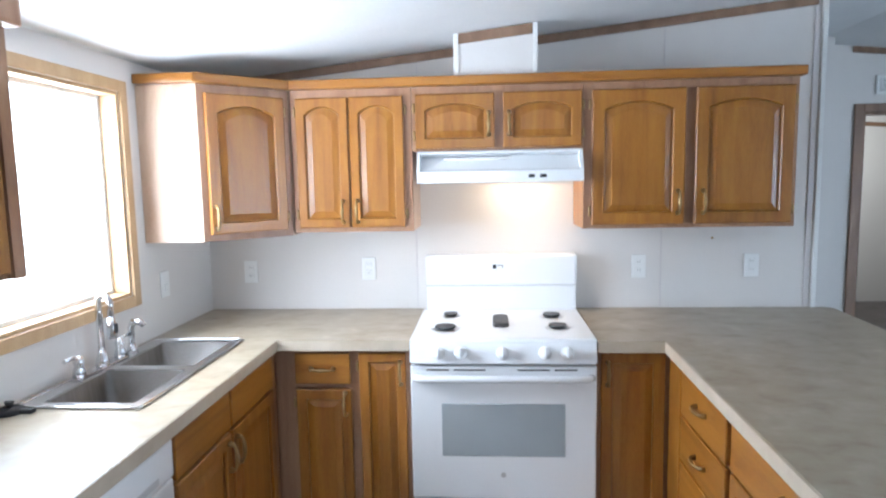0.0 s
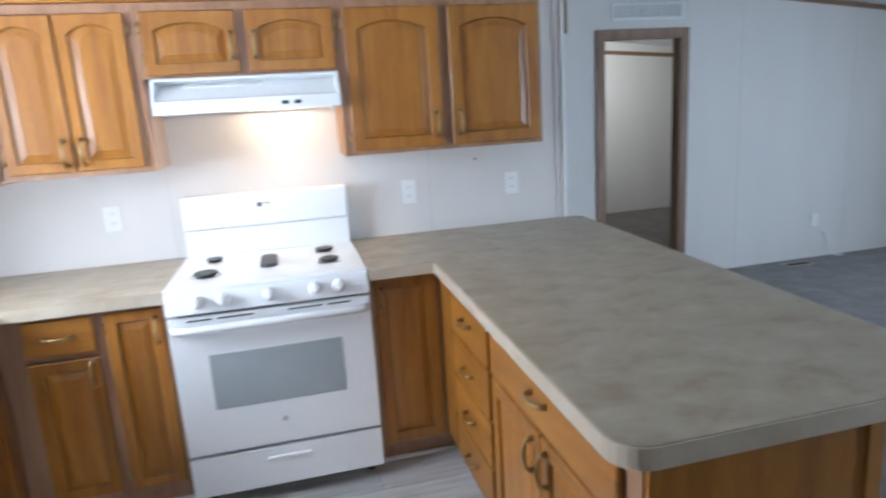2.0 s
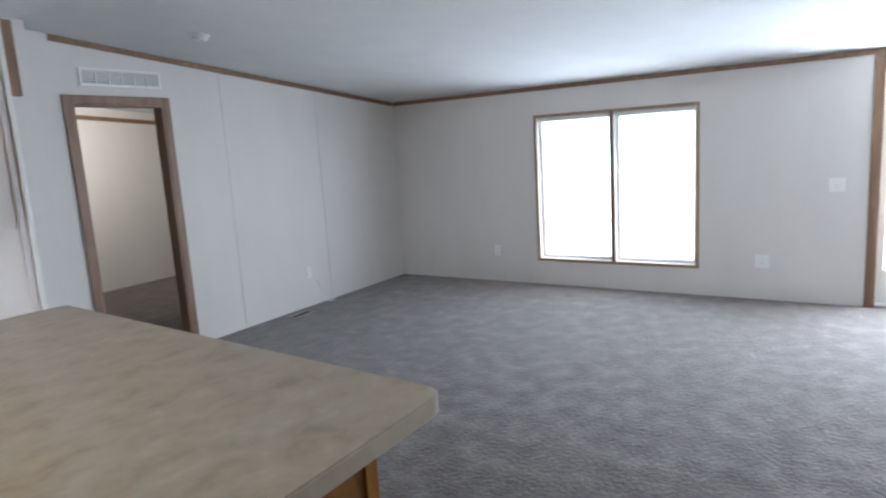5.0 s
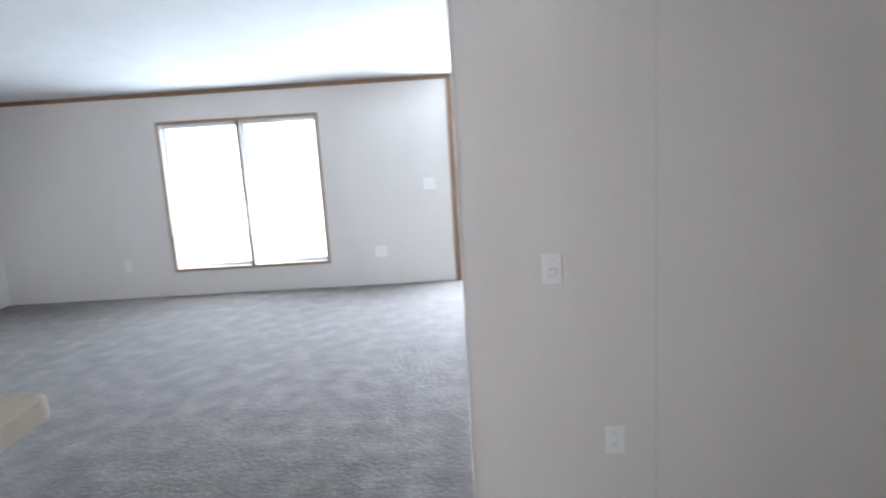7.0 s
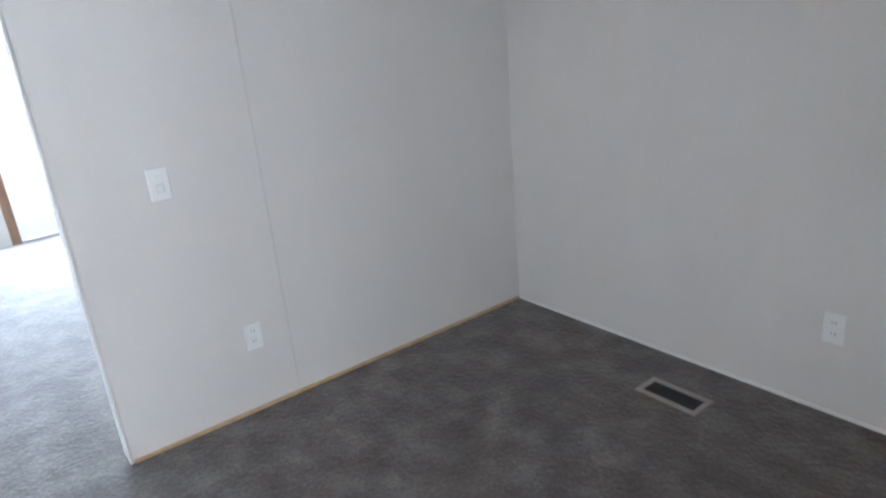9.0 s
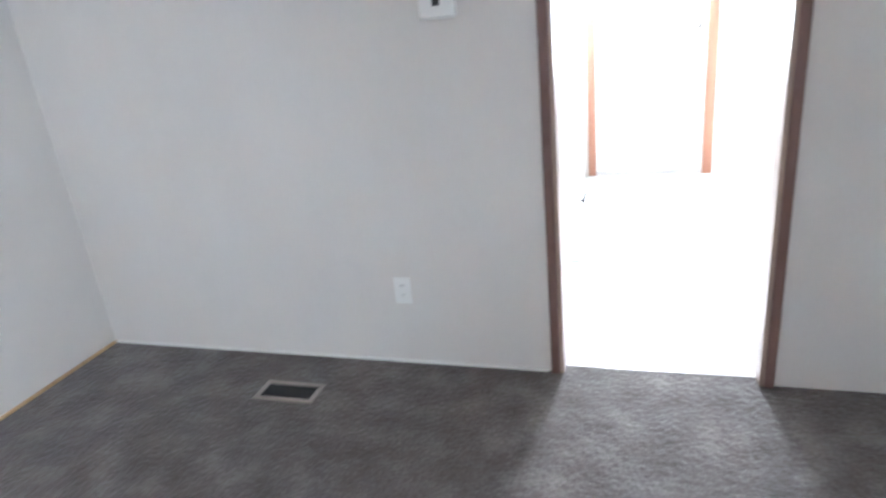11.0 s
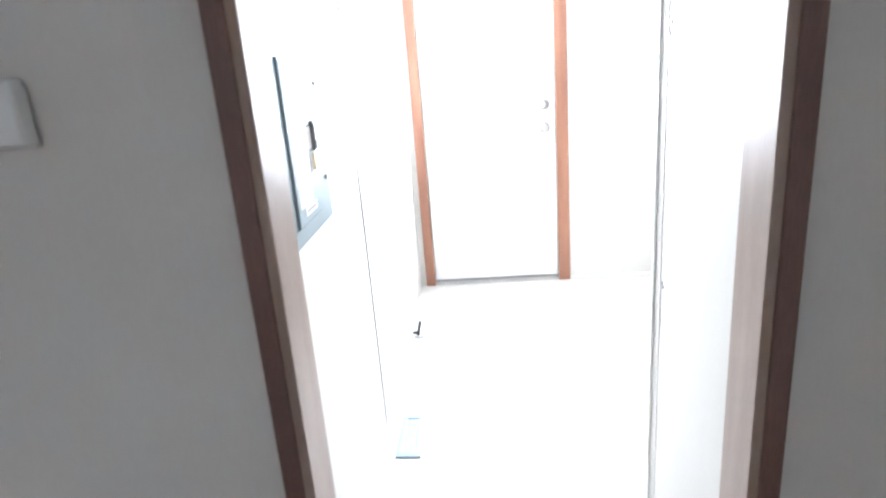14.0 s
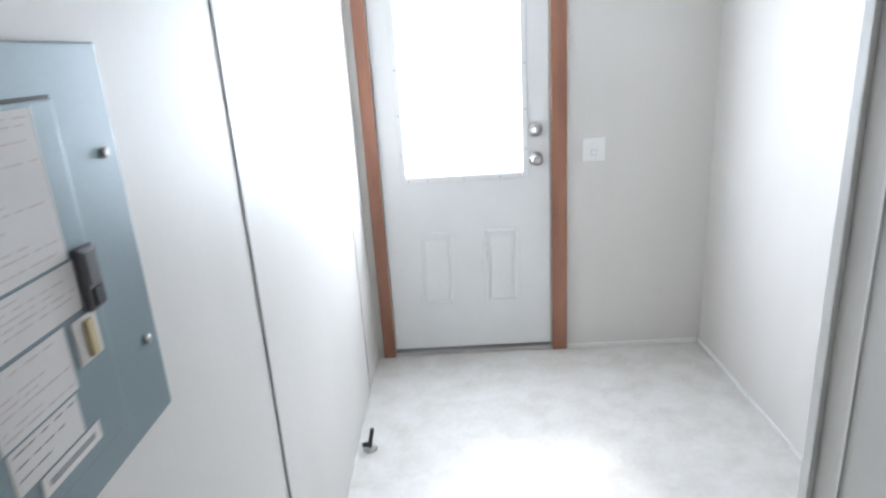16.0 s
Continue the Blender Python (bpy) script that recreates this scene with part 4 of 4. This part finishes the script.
part("spray_head", tube([(-1.386, -1.075, fz + 0.19), (-1.386, -1.075, fz + 0.155), (-1.386, -1.075, fz + 0.13), (-1.386, -1.075, fz + 0.115)], [0.013, 0.016, 0.018, 0.015], 12), CHROME, fc)
part("spray_button", box(-1.378, -1.366, -1.083, -1.067, fz + 0.135, fz + 0.17, 0.003), BLACK, fc)
for y, s in ((-1.18, -1), (-0.94, 1)):
    v = part("valve", tube([(-1.446, y, fz + 0.01), (-1.446, y, fz + 0.03), (-1.446, y, fz + 0.045), (-1.446, y, fz + 0.065), (-1.446, y, fz + 0.085)], [0.022, 0.02, 0.014, 0.019, 0.008], 14), CHROME, fc)
    part("lever", tube([(-1.446, y, fz + 0.075), (-1.446, y + s * 0.03, fz + 0.083), (-1.446, y + s * 0.07, fz + 0.08)], [0.006, 0.0055, 0.008], 8), CHROME, v)
sp = thing("soap_sprayer", (-1.446, -0.86, ZW + 0.006), "chrome side sprayer beside the faucet", "sprayer")
part("base", tube([(-1.446, -0.86, fz), (-1.446, -0.86, fz + 0.02), (-1.446, -0.86, fz + 0.04)], [0.022, 0.02, 0.013], 12), CHROME, sp)
part("head", tube([(-1.446, -0.86, fz + 0.038), (-1.446, -0.86, fz + 0.10), (-1.436, -0.86, fz + 0.125), (-1.405, -0.86, fz + 0.125), (-1.392, -0.86, fz + 0.11)], [0.011, 0.013, 0.014, 0.013, 0.012], 10), CHROME, sp)
st = thing("sink_stopper", (-1.46, -1.5, ZW), "black rubber sink stopper on the worktop", "stopper")
part("disc", tube([(-1.465, -1.475, ZW), (-1.465, -1.475, ZW + 0.012), (-1.465, -1.475, ZW + 0.02)], [0.04, 0.04, 0.02], 16), BLACK, st)
part("knob", tube([(-1.465, -1.475, ZW + 0.02), (-1.463, -1.473, ZW + 0.035)], [0.008, 0.014], 10), BLACK, st)
part("tab", box(-1.43, -1.39, -1.485, -1.46, ZW, ZW + 0.014, 0.005), BLACK, st)

# ---- gas range ----
rg = thing("gas_range", (0, -0.34, 0), "white freestanding gas range with five burners", "range")
RX = 0.379
body = part("body", box(-RX, RX, -0.62, -0.03, 0.06, 0.895, 0.004), ENAMEL, rg)
for x in (-0.33, 0.33):
    for y in (-0.57, -0.1):
        part("foot", tube([(x, y, 0.0), (x, y, 0.02), (x, y, 0.06)], [0.02, 0.018, 0.012], 10), BLACK, rg)
ct = part("cooktop", box(-RX - 0.002, RX + 0.002, -0.655, -0.06, 0.896, 0.922, 0.008, seg=3), ENAMEL, rg)
bm = bmesh.new()
vs = [bm.verts.new((x, y, z)) for x in (-RX, RX) for y, z in ((-0.66, 0.912), (-0.69, 0.825), (-0.62, 0.825), (-0.62, 0.912))]
for q in ((0, 1, 2, 3), (4, 7, 6, 5), (0, 4, 5, 1), (1, 5, 6, 2), (2, 6, 7, 3), (3, 7, 4, 0)):
    bm.faces.new([vs[k] for k in q])
bmesh.ops.bevel(bm, geom=list(bm.edges), offset=0.006, segments=2, affect="EDGES")
cpn = part("control_panel", bm, ENAMEL, rg)
for x in (-0.26, -0.17, 0.0, 0.17, 0.26):
    k = part("knob", tube([(x, -0.672, 0.868), (x, -0.682, 0.871), (x, -0.688, 0.873), (x, -0.702, 0.877), (x, -0.705, 0.878)], [0.026, 0.026, 0.021, 0.019, 0.012], 18), ENAMEL, cpn, "white burner knob")
    part("grip", turned(box(-0.004, 0.004, -0.02, 0.0, -0.02, 0.02, 0.0025), pose(x, -0.70, 0.876, -18)), ENAMEL, k)
part("backguard", box(-0.362, 0.376, -0.085, -0.02, 0.92, 1.045, 0.006), ENAMEL, rg)
bgp = part("backguard_panel", box(-0.363, 0.377, -0.105, -0.02, 1.047, 1.20, 0.018, seg=4), ENAMEL, rg)
part("display", box(-0.032, -0.014, -0.1075, -0.104, 1.132, 1.152), BLACK, bgp)
part("clock_mark", box(-0.010, 0.016, -0.1070, -0.104, 1.146, 1.151), INK_GREY, bgp)
part("clock_mark", box(0.014, 0.019, -0.1070, -0.104, 1.134, 1.151), INK_GREY, bgp)
for x, y, r in ((-0.245, -0.48, 0.046), (-0.235, -0.22, 0.034), (0.245, -0.46, 0.040), (0.24, -0.24, 0.040)):
    bn = part("burner", tube([(x, y, 0.921), (x, y, 0.930), (x, y, 0.931), (x, y, 0.938)], [r * 0.8, r * 0.75, r, r * 0.94], 20), IRON, ct, "dark burner cap")
    part("burner_bowl", tube([(x, y, 0.9215), (x, y, 0.9235)], [r * 1.35, r * 1.3], 20), STEEL, bn)
part("burner", prism(rounded(-0.036, 0.034, -0.46, -0.25, 0.03, 5), 0.921, 0.938, 0.004), IRON, ct, "long oval griddle burner")
dr = part("oven_door", box(-RX, RX, -0.672, -0.622, 0.245, 0.812, 0.007, seg=3), ENAMEL, rg)
part("window", box(-0.252, 0.252, -0.6745, -0.66, 0.43, 0.655, 0.002), OVEN_GLASS, dr, "grey dotted oven glass")
part("handle", tube([(-0.36, -0.668, 0.765), (-0.345, -0.70, 0.77), (-0.30, -0.712, 0.772), (0.0, -0.716, 0.772), (0.30, -0.712, 0.772), (0.345, -0.70, 0.77), (0.36, -0.668, 0.765)], 0.0155, 12), ENAMEL, dr)
for x0, x1 in ((-0.31, -0.22), (-0.20, -0.07), (0.06, 0.19), (0.21, 0.30)):
    part("vent_slot", box(x0, x1, -0.6735, -0.67, 0.794, 0.800), SLOT, dr)
part("badge", tube([(0, -0.672, 0.35), (0, -0.675, 0.35)], 0.011, 14), STEEL, dr)
dw2 = part("drawer", box(-RX, RX, -0.668, -0.622, 0.062, 0.232, 0.007, seg=3), ENAMEL, rg)
part("handle", box(-0.085, 0.085, -0.676, -0.664, 0.175, 0.192, 0.004), ENAMEL, dw2)
part("gap", box(-RX + 0.01, RX - 0.01, -0.64, -0.615, 0.228, 0.25), SLOT, rg)
part("gap", box(-RX + 0.005, RX - 0.005, -0.645, -0.615, 0.80, 0.83), SLOT, rg)

# ---- range hood ----
hd = thing("range_hood", (0, -0.25, 1.56), "white under-cabinet range hood with a lit lamp", "range hood")
bm = bmesh.new()
prof = ((-0.003, 1.698), (-0.335, 1.698), (-0.345, 1.692), (-0.345, 1.685), (-0.285, 1.676), (-0.372, 1.613), (-0.39, 1.606), (-0.39, 1.556), (-0.38, 1.556), (-0.365, 1.600), (-0.28, 1.664), (-0.02, 1.664), (-0.02, 1.56), (-0.003, 1.56))
for a, b in zip(prof, prof[1:] + prof[:1]):
    q = [bm.verts.new((x, y, z)) for x, y, z in ((-0.364, *a), (0.364, *a), (0.364, *b), (-0.364, *b))]
    bm.faces.new(q)
bmesh.ops.remove_doubles(bm, verts=bm.verts, dist=1e-5)
part("canopy", bm, ENAMEL, hd)
for x0, x1 in ((-0.3645, -0.352), (0.352, 0.3645)):
    bm = bmesh.new()
    side = ((-0.003, 1.698), (-0.335, 1.698), (-0.346, 1.692), (-0.391, 1.606), (-0.391, 1.556), (-0.003, 1.556))
    f0 = [bm.verts.new((x0, *p)) for p in side]
    f1 = [bm.verts.new((x1, *p)) for p in side]
    bm.faces.new(f0)
    bm.faces.new(f1)
    for k in range(len(side)):
        bm.faces.new((f0[k], f0[(k + 1) % 6], f1[(k + 1) % 6], f1[k]))
    part("side", bm, ENAMEL, hd)
for x in (0.14, 0.19):
    part("switch", box(x - 0.014, x + 0.014, -0.3925, -0.388, 1.574, 1.589, 0.002), BLACK, hd, "black rocker switch")
part("filter", box(-0.25, 0.05, -0.31, -0.08, 1.655, 1.668, 0.003), STEEL, hd)
part("lamp_lens", box(0.08, 0.30, -0.20, -0.06, 1.648, 1.668, 0.006), WARM_LENS, hd)
hl = bpy.data.lights.new("hood_lamp", "AREA")
hl.shape, hl.size, hl.size_y, hl.energy, hl.color = "RECTANGLE", 0.18, 0.10, 3.2, (1.0, 0.72, 0.45)
new("hood_lamp", hl).matrix_world = look((0.10, -0.15, 1.645), (0.08, -0.12, 0.0))


# ---- outlets and switches: built facing -y at the origin ----
def plate(name, label, kind, m, w=0.072, h=0.116):
    e = thing(name, (0, 0, 0), label, "outlet" if kind == "outlet" else "switch" if kind == "switch" else "wall plate", "outlets and switches on the walls")
    part("cover", box(-w / 2, w / 2, -0.007, -0.0005, -h / 2, h / 2, 0.004, seg=3), PLASTIC, e)
    if kind == "outlet":
        for z in (-0.021, 0.021):
            r = part("socket", box(-0.017, 0.017, -0.0085, -0.006, z - 0.014, z + 0.014, 0.003), PLASTIC, e)
            for x in (-0.006, 0.006):
                part("slot", box(x - 0.001, x + 0.001, -0.0088, -0.008, z - 0.003, z + 0.006), SLOT, r)
    elif kind == "switch":
        part("toggle", box(-0.016, 0.016, -0.0095, -0.006, -0.033, 0.033, 0.002), PLASTIC, e)
        part("rocker", box(-0.011, 0.011, -0.013, -0.009, -0.026, -0.002, 0.002), PLASTIC, e)
        part("rocker_gap", box(-0.0135, 0.0135, -0.0098, -0.0092, -0.0285, 0.0005), RECESS, e)
    e.matrix_basis = m
    return e


KO = "white duplex outlet over the worktop"
plate("wall_outlet", KO, "outlet", pose(-1.288, 0, 1.112))
for x in (-0.666, 0.695, 1.24):
    plate("wall_outlet", KO, "outlet", pose(x, 0, 1.124))
plate("wall_switch", "white rocker switch beside the kitchen window", "switch", pose(XL, -0.48, 1.13, 0, 0, 90))
plate("wall_outlet", "white outlet low on the living room end wall", "outlet", pose(4.69, Y_END, 0.345))
plate("wall_outlet", "white outlet low beside the living room window", "outlet", pose(XR, 0.195, 0.345, 0, 0, -90))
plate("wall_plate", "white double outlet plate under the front switches", "outlet", pose(XR, -2.45, 0.348, 0, 0, -90), 0.115)
plate("wall_plate", "white double switch plate beside the front door", "switch", pose(XR, -2.993, 1.018, 0, 0, -90), 0.115)
plate("wall_switch", "white rocker switch on the partition wall", "switch", pose(2.188, -3.579, 1.006, 0, 0, -90))
plate("wall_outlet", "white duplex outlet low on the partition wall", "outlet", pose(2.188, -3.797, 0.331, 0, 0, -90))
plate("wall_outlet", "white duplex outlet below the thermostat", "outlet", pose(0.616, Y_DIN, 0.336, 0, 0, 180))
plate("wall_switch", "white square switch plate beside the back door", "switch", pose(-0.96, Y_UTIL, 1.0, 0, 0, 180), 0.105, 0.108)

# thermostat
th = thing("thermostat", (0, 0, 0), "white wall thermostat with a small dark screen", "thermostat")
part("back_plate", box(-0.056, 0.056, -0.012, -0.0005, -0.048, 0.036, 0.003), PLASTIC, th)
cv = part("cover", box(-0.062, 0.062, -0.040, -0.011, -0.044, 0.047, 0.009, seg=3), PLASTIC, th)
part("screen", box(-0.013, 0.013, -0.0415, -0.039, -0.006, 0.020, 0.001), SLOT, cv)
th.matrix_basis = pose(0.351, Y_DIN, 1.398, 0, 0, 180)


# ---- registers ----
def register(name, label, x0, x1, y0, y1, mat, along_x=True, z=0.001):
    e = thing(name, ((x0 + x1) / 2, (y0 + y1) / 2, z), label, "vent")
    b = 0.022
    bm = box(x0, x1, y0, y0 + b, z, z + 0.007, 0.002)
    for a in ((x0, x1, y1 - b, y1), (x0, x0 + b, y0 + b, y1 - b), (x1 - b, x1, y0 + b, y1 - b)):
        box(*a, z, z + 0.007, 0.002, bm)
    part("frame", bm, mat, e)
    part("duct", box(x0 + b, x1 - b, y0 + b, y1 - b, z, z + 0.0015), SLOT if mat is not BLUE_VENT else GREY_SEAM, e)
    n = 6
    for k in range(n):
        if along_x:
            y = y0 + b + (y1 - y0 - 2 * b) * (k + 0.5) / n
            part("slat", box(x0 + b, x1 - b, y - 0.002, y + 0.002, z + 0.0015, z + 0.005), SLOT, e, "dark slat")
        else:
            x = x0 + b + (x1 - x0 - 2 * b) * (k + 0.5) / n
            part("slat", box(x - 0.002, x + 0.002, y0 + b, y1 - b, z + 0.0015, z + 0.005), mat, e)
    return e


register("floor_register", "brown metal floor register set in the carpet", 0.915, 1.18, -5.07, -4.94, BROWN_VENT)
register("floor_register", "brown metal floor register by the end wall", 4.25, 4.52, 1.30, 1.42, BROWN_VENT)
register("floor_register", "pale grey metal floor register in the utility room", -0.032, 0.065, -6.70, -6.42, BLUE_VENT, False)

ag = thing("air_grille", (2.98, Y_END, 2.17), "white return air grille over the doorway", "vent")
part("frame", frame_ring(2.665, 3.295, 2.105, 2.235, 0.02, Y_END - 0.012, Y_END - 0.0005), PLASTIC, ag)
part("backing", box(2.685, 3.275, Y_END - 0.003, Y_END - 0.0008, 2.125, 2.215), SLOT, ag)
for k in range(6):
    z = 2.132 + 0.015 * k
    part("slat", turned(box(2.685, 3.275, -0.0008, 0.0008, -0.006, 0.006), pose(0, Y_END - 0.007, z, 35)), PLASTIC, ag)
for k in range(1, 6):
    x = 2.685 + 0.0983 * k
    part("divider", box(x - 0.004, x + 0.004, Y_END - 0.0125, Y_END - 0.001, 2.125, 2.215), PLASTIC, ag)

# smoke alarm on the ceiling
sz = ceil_z(3.1)
sm = thing("smoke_alarm", (3.1, 0.72, sz), "round white smoke alarm on the sloping ceiling", "smoke alarm")
tilt = Matrix.Translation((3.1, 0.72, sz)) @ Matrix.Rotation(math.atan(SLOPE_R), 4, "Y")
part("base", turned(tube([(0, 0, -0.001), (0, 0, -0.014)], 0.07, 24), tilt), PLASTIC, sm)
part("cap", turned(tube([(0, 0, -0.013), (0, 0, -0.03), (0, 0, -0.038)], [0.058, 0.052, 0.035], 24), tilt), PLASTIC, sm)

# ---- breaker panel ----
bp_ = thing("breaker_panel", (X_UT, -5.966, 1.26), "grey steel electrical breaker panel with paper labels", "electrical panel")
py0, py1, pz0, pz1 = -6.172, -5.760, 1.016, 1.513
cover = part("cover", box(X_UT - 0.010, X_UT - 0.0005, py0, py1, pz0, pz1, 0.003), PANEL_GREY, bp_)
pd = part("door", box(X_UT - 0.016, X_UT - 0.0095, -6.053, -5.836, 1.062, 1.455, 0.003), PANEL_GREY, bp_)
part("door_gap", box(X_UT - 0.0108, X_UT - 0.0098, -6.057, -5.832, 1.058, 1.459), SLOT, bp_)
X0 = X_UT - 0.0168
part("label_sheet", box(X0, X_UT - 0.0155, -6.012, -5.848, 1.289, 1.449), PAPER, pd, "white printed safety label")
part("label_sheet", box(X0, X_UT - 0.0155, -6.018, -5.850, 1.230, 1.285), PAPER, pd, "white printed safety label")
part("label_sheet", box(X0, X_UT - 0.0155, -5.976, -5.853, 1.153, 1.225), PAPER, pd, "white printed label")
part("label_sheet", box(X0, X_UT - 0.0155, -5.968, -5.856, 1.104, 1.150), PAPER, pd, "pale printed label")
part("label_sheet", box(X_UT - 0.0178, X_UT - 0.017, -5.992, -5.886, 1.080, 1.102), PAPER, pd, "narrow sticker strip")
part("tape", box(X_UT - 0.018, X_UT - 0.0155, -6.034, -5.988, 1.170, 1.222, 0.001), PAPER, pd, "folded yellowed paper tab")
part("tape", box(X_UT - 0.024, X_UT - 0.018, -6.020, -6.006, 1.175, 1.218, 0.002), NOTE, pd, "yellowed tape fold")
rnd = random.Random(4)


def lines(z0, z1, y0, y1, ink, step=0.0075):
    """Rows of unreadable print as plain bars."""
    bm = bmesh.new()
    z = z1
    while z > z0:
        y = y1
        while y > y0 + 0.008:
            n = rnd.uniform(0.004, 0.028)
            e = max(y - n, y0)
            box(X_UT - 0.01705, X_UT - 0.0167, e, y, z - 0.002, z, bm=bm)
            y = e - rnd.uniform(0.003, 0.012)
            if rnd.random() < 0.14:
                break
        z -= step * rnd.choice((1, 1, 1, 1.7))
    return bm


part("print", lines(1.297, 1.442, -6.005, -5.855, INK), INK, pd, "faded red print")
part("print", lines(1.237, 1.279, -6.01, -5.857, INK), INK, pd, "faded red print")
part("print", lines(1.16, 1.218, -5.97, -5.860, INK), INK, pd, "faded print")
part("print", lines(1.110, 1.145, -5.962, -5.863, INK_GREY, 0.013), INK_GREY, pd, "grey print")
part("print", box(X_UT - 0.0181, X_UT - 0.0177, -5.98, -5.898, 1.087, 1.094), INK_GREY, pd)
lt = part("latch", box(X_UT - 0.026, X_UT - 0.0155, -6.052, -6.018, 1.222, 1.296, 0.005, seg=3), LATCH, pd, "dark grey plastic latch")
part("thumb_slide", box(X_UT - 0.029, X_UT - 0.0255, -6.046, -6.026, 1.227, 1.248, 0.002), BLACK, lt)
part("thumb_plate", box(X_UT - 0.0275, X_UT - 0.0255, -6.046, -6.024, 1.252, 1.291, 0.002), LATCH, lt)
for y, z in ((-5.772, 1.394), (-5.768, 1.150), (-6.138, 1.384), (-6.140, 1.131)):
    part("screw", tube([(X_UT - 0.009, y, z), (X_UT - 0.014, y, z), (X_UT - 0.016, y, z)], [0.007, 0.007, 0.004], 10), STEEL, cover, "steel cover screw")

# water stub on the utility floor
ps = thing("pipe_stub", (0.075, -7.475, 0), "short dark pipe stub rising from the utility floor", "pipe")
part("flange", tube([(0.075, -7.475, 0.0), (0.075, -7.475, 0.01)], [0.03, 0.02], 12), STEEL, ps)
part("pipe", tube([(0.075, -7.475, 0.008), (0.07, -7.475, 0.04), (0.06, -7.485, 0.085)], 0.008, 8), SLOT, ps)
part("valve", tube([(0.075, -7.465, 0.03), (0.10, -7.455, 0.033)], 0.009, 8), SLOT, ps)
# screws on the closet wall
for y, z in ((-6.042, 0.802), (-6.030, 0.795), (-6.032, 1.466), (-6.046, 1.44)):
    tagged(part("wall_screw", tube([(-0.7895, y, z), (-0.786, y, z)], 0.005, 8), STEEL), "small steel screw in the closet wall", "screw")

# cable on the living room end wall, nail under the wall cabinet
cab = thing("wall_cable", (4.80, Y_END, 0.0), "short white cable hanging at the end wall", "cable")
part("cord", tube([(4.80, Y_END - 0.002, 0.23), (4.81, Y_END - 0.02, 0.20), (4.83, Y_END - 0.025, 0.12), (4.86, Y_END - 0.03, 0.04), (4.90, Y_END - 0.05, 0.006), (4.96, Y_END - 0.07, 0.006)], 0.005, 8), PLASTIC, cab)
part("grommet", tube([(4.80, Y_END - 0.0005, 0.23), (4.80, Y_END - 0.006, 0.23)], [0.014, 0.01], 10), PLASTIC, cab)
tagged(part("wall_nail", tube([(1.045, -0.0005, 1.262), (1.045, -0.012, 1.262), (1.045, -0.015, 1.262)], [0.003, 0.003, 0.007], 8), BRASS), "small brass nail in the wall under the cabinet", "nail")

# ---- kitchen floor planks ----
PW, PL, ZF = 0.152, 0.914, 0.0
plank_mesh = {}


def plank_data(length):
    key = round(length, 3)
    if key not in plank_mesh:
        bm = box(0, length - 0.0015, 0, PW - 0.0015, -0.0055, 0.0, 0.0008, seg=1)
        me = bpy.data.meshes.new("plank")
        bm.to_mesh(me)
        bm.free()
        me.materials.append(PLANK)
        plank_mesh[key] = me
    return plank_mesh[key]


row = 0
y = -0.45
while y > -2.75:
    start = -1.1 - (row * 0.37) % PL
    x = start
    while x < 0.85:
        a, b = max(x, -1.1), min(x + PL, 0.85)
        if b - a > 0.06:
            o = new("plank", plank_data(b - a))
            o.location = (a, y - PW, 0)
            o.parent = kit_floor
        x += PL
    row += 1
    y -= PW
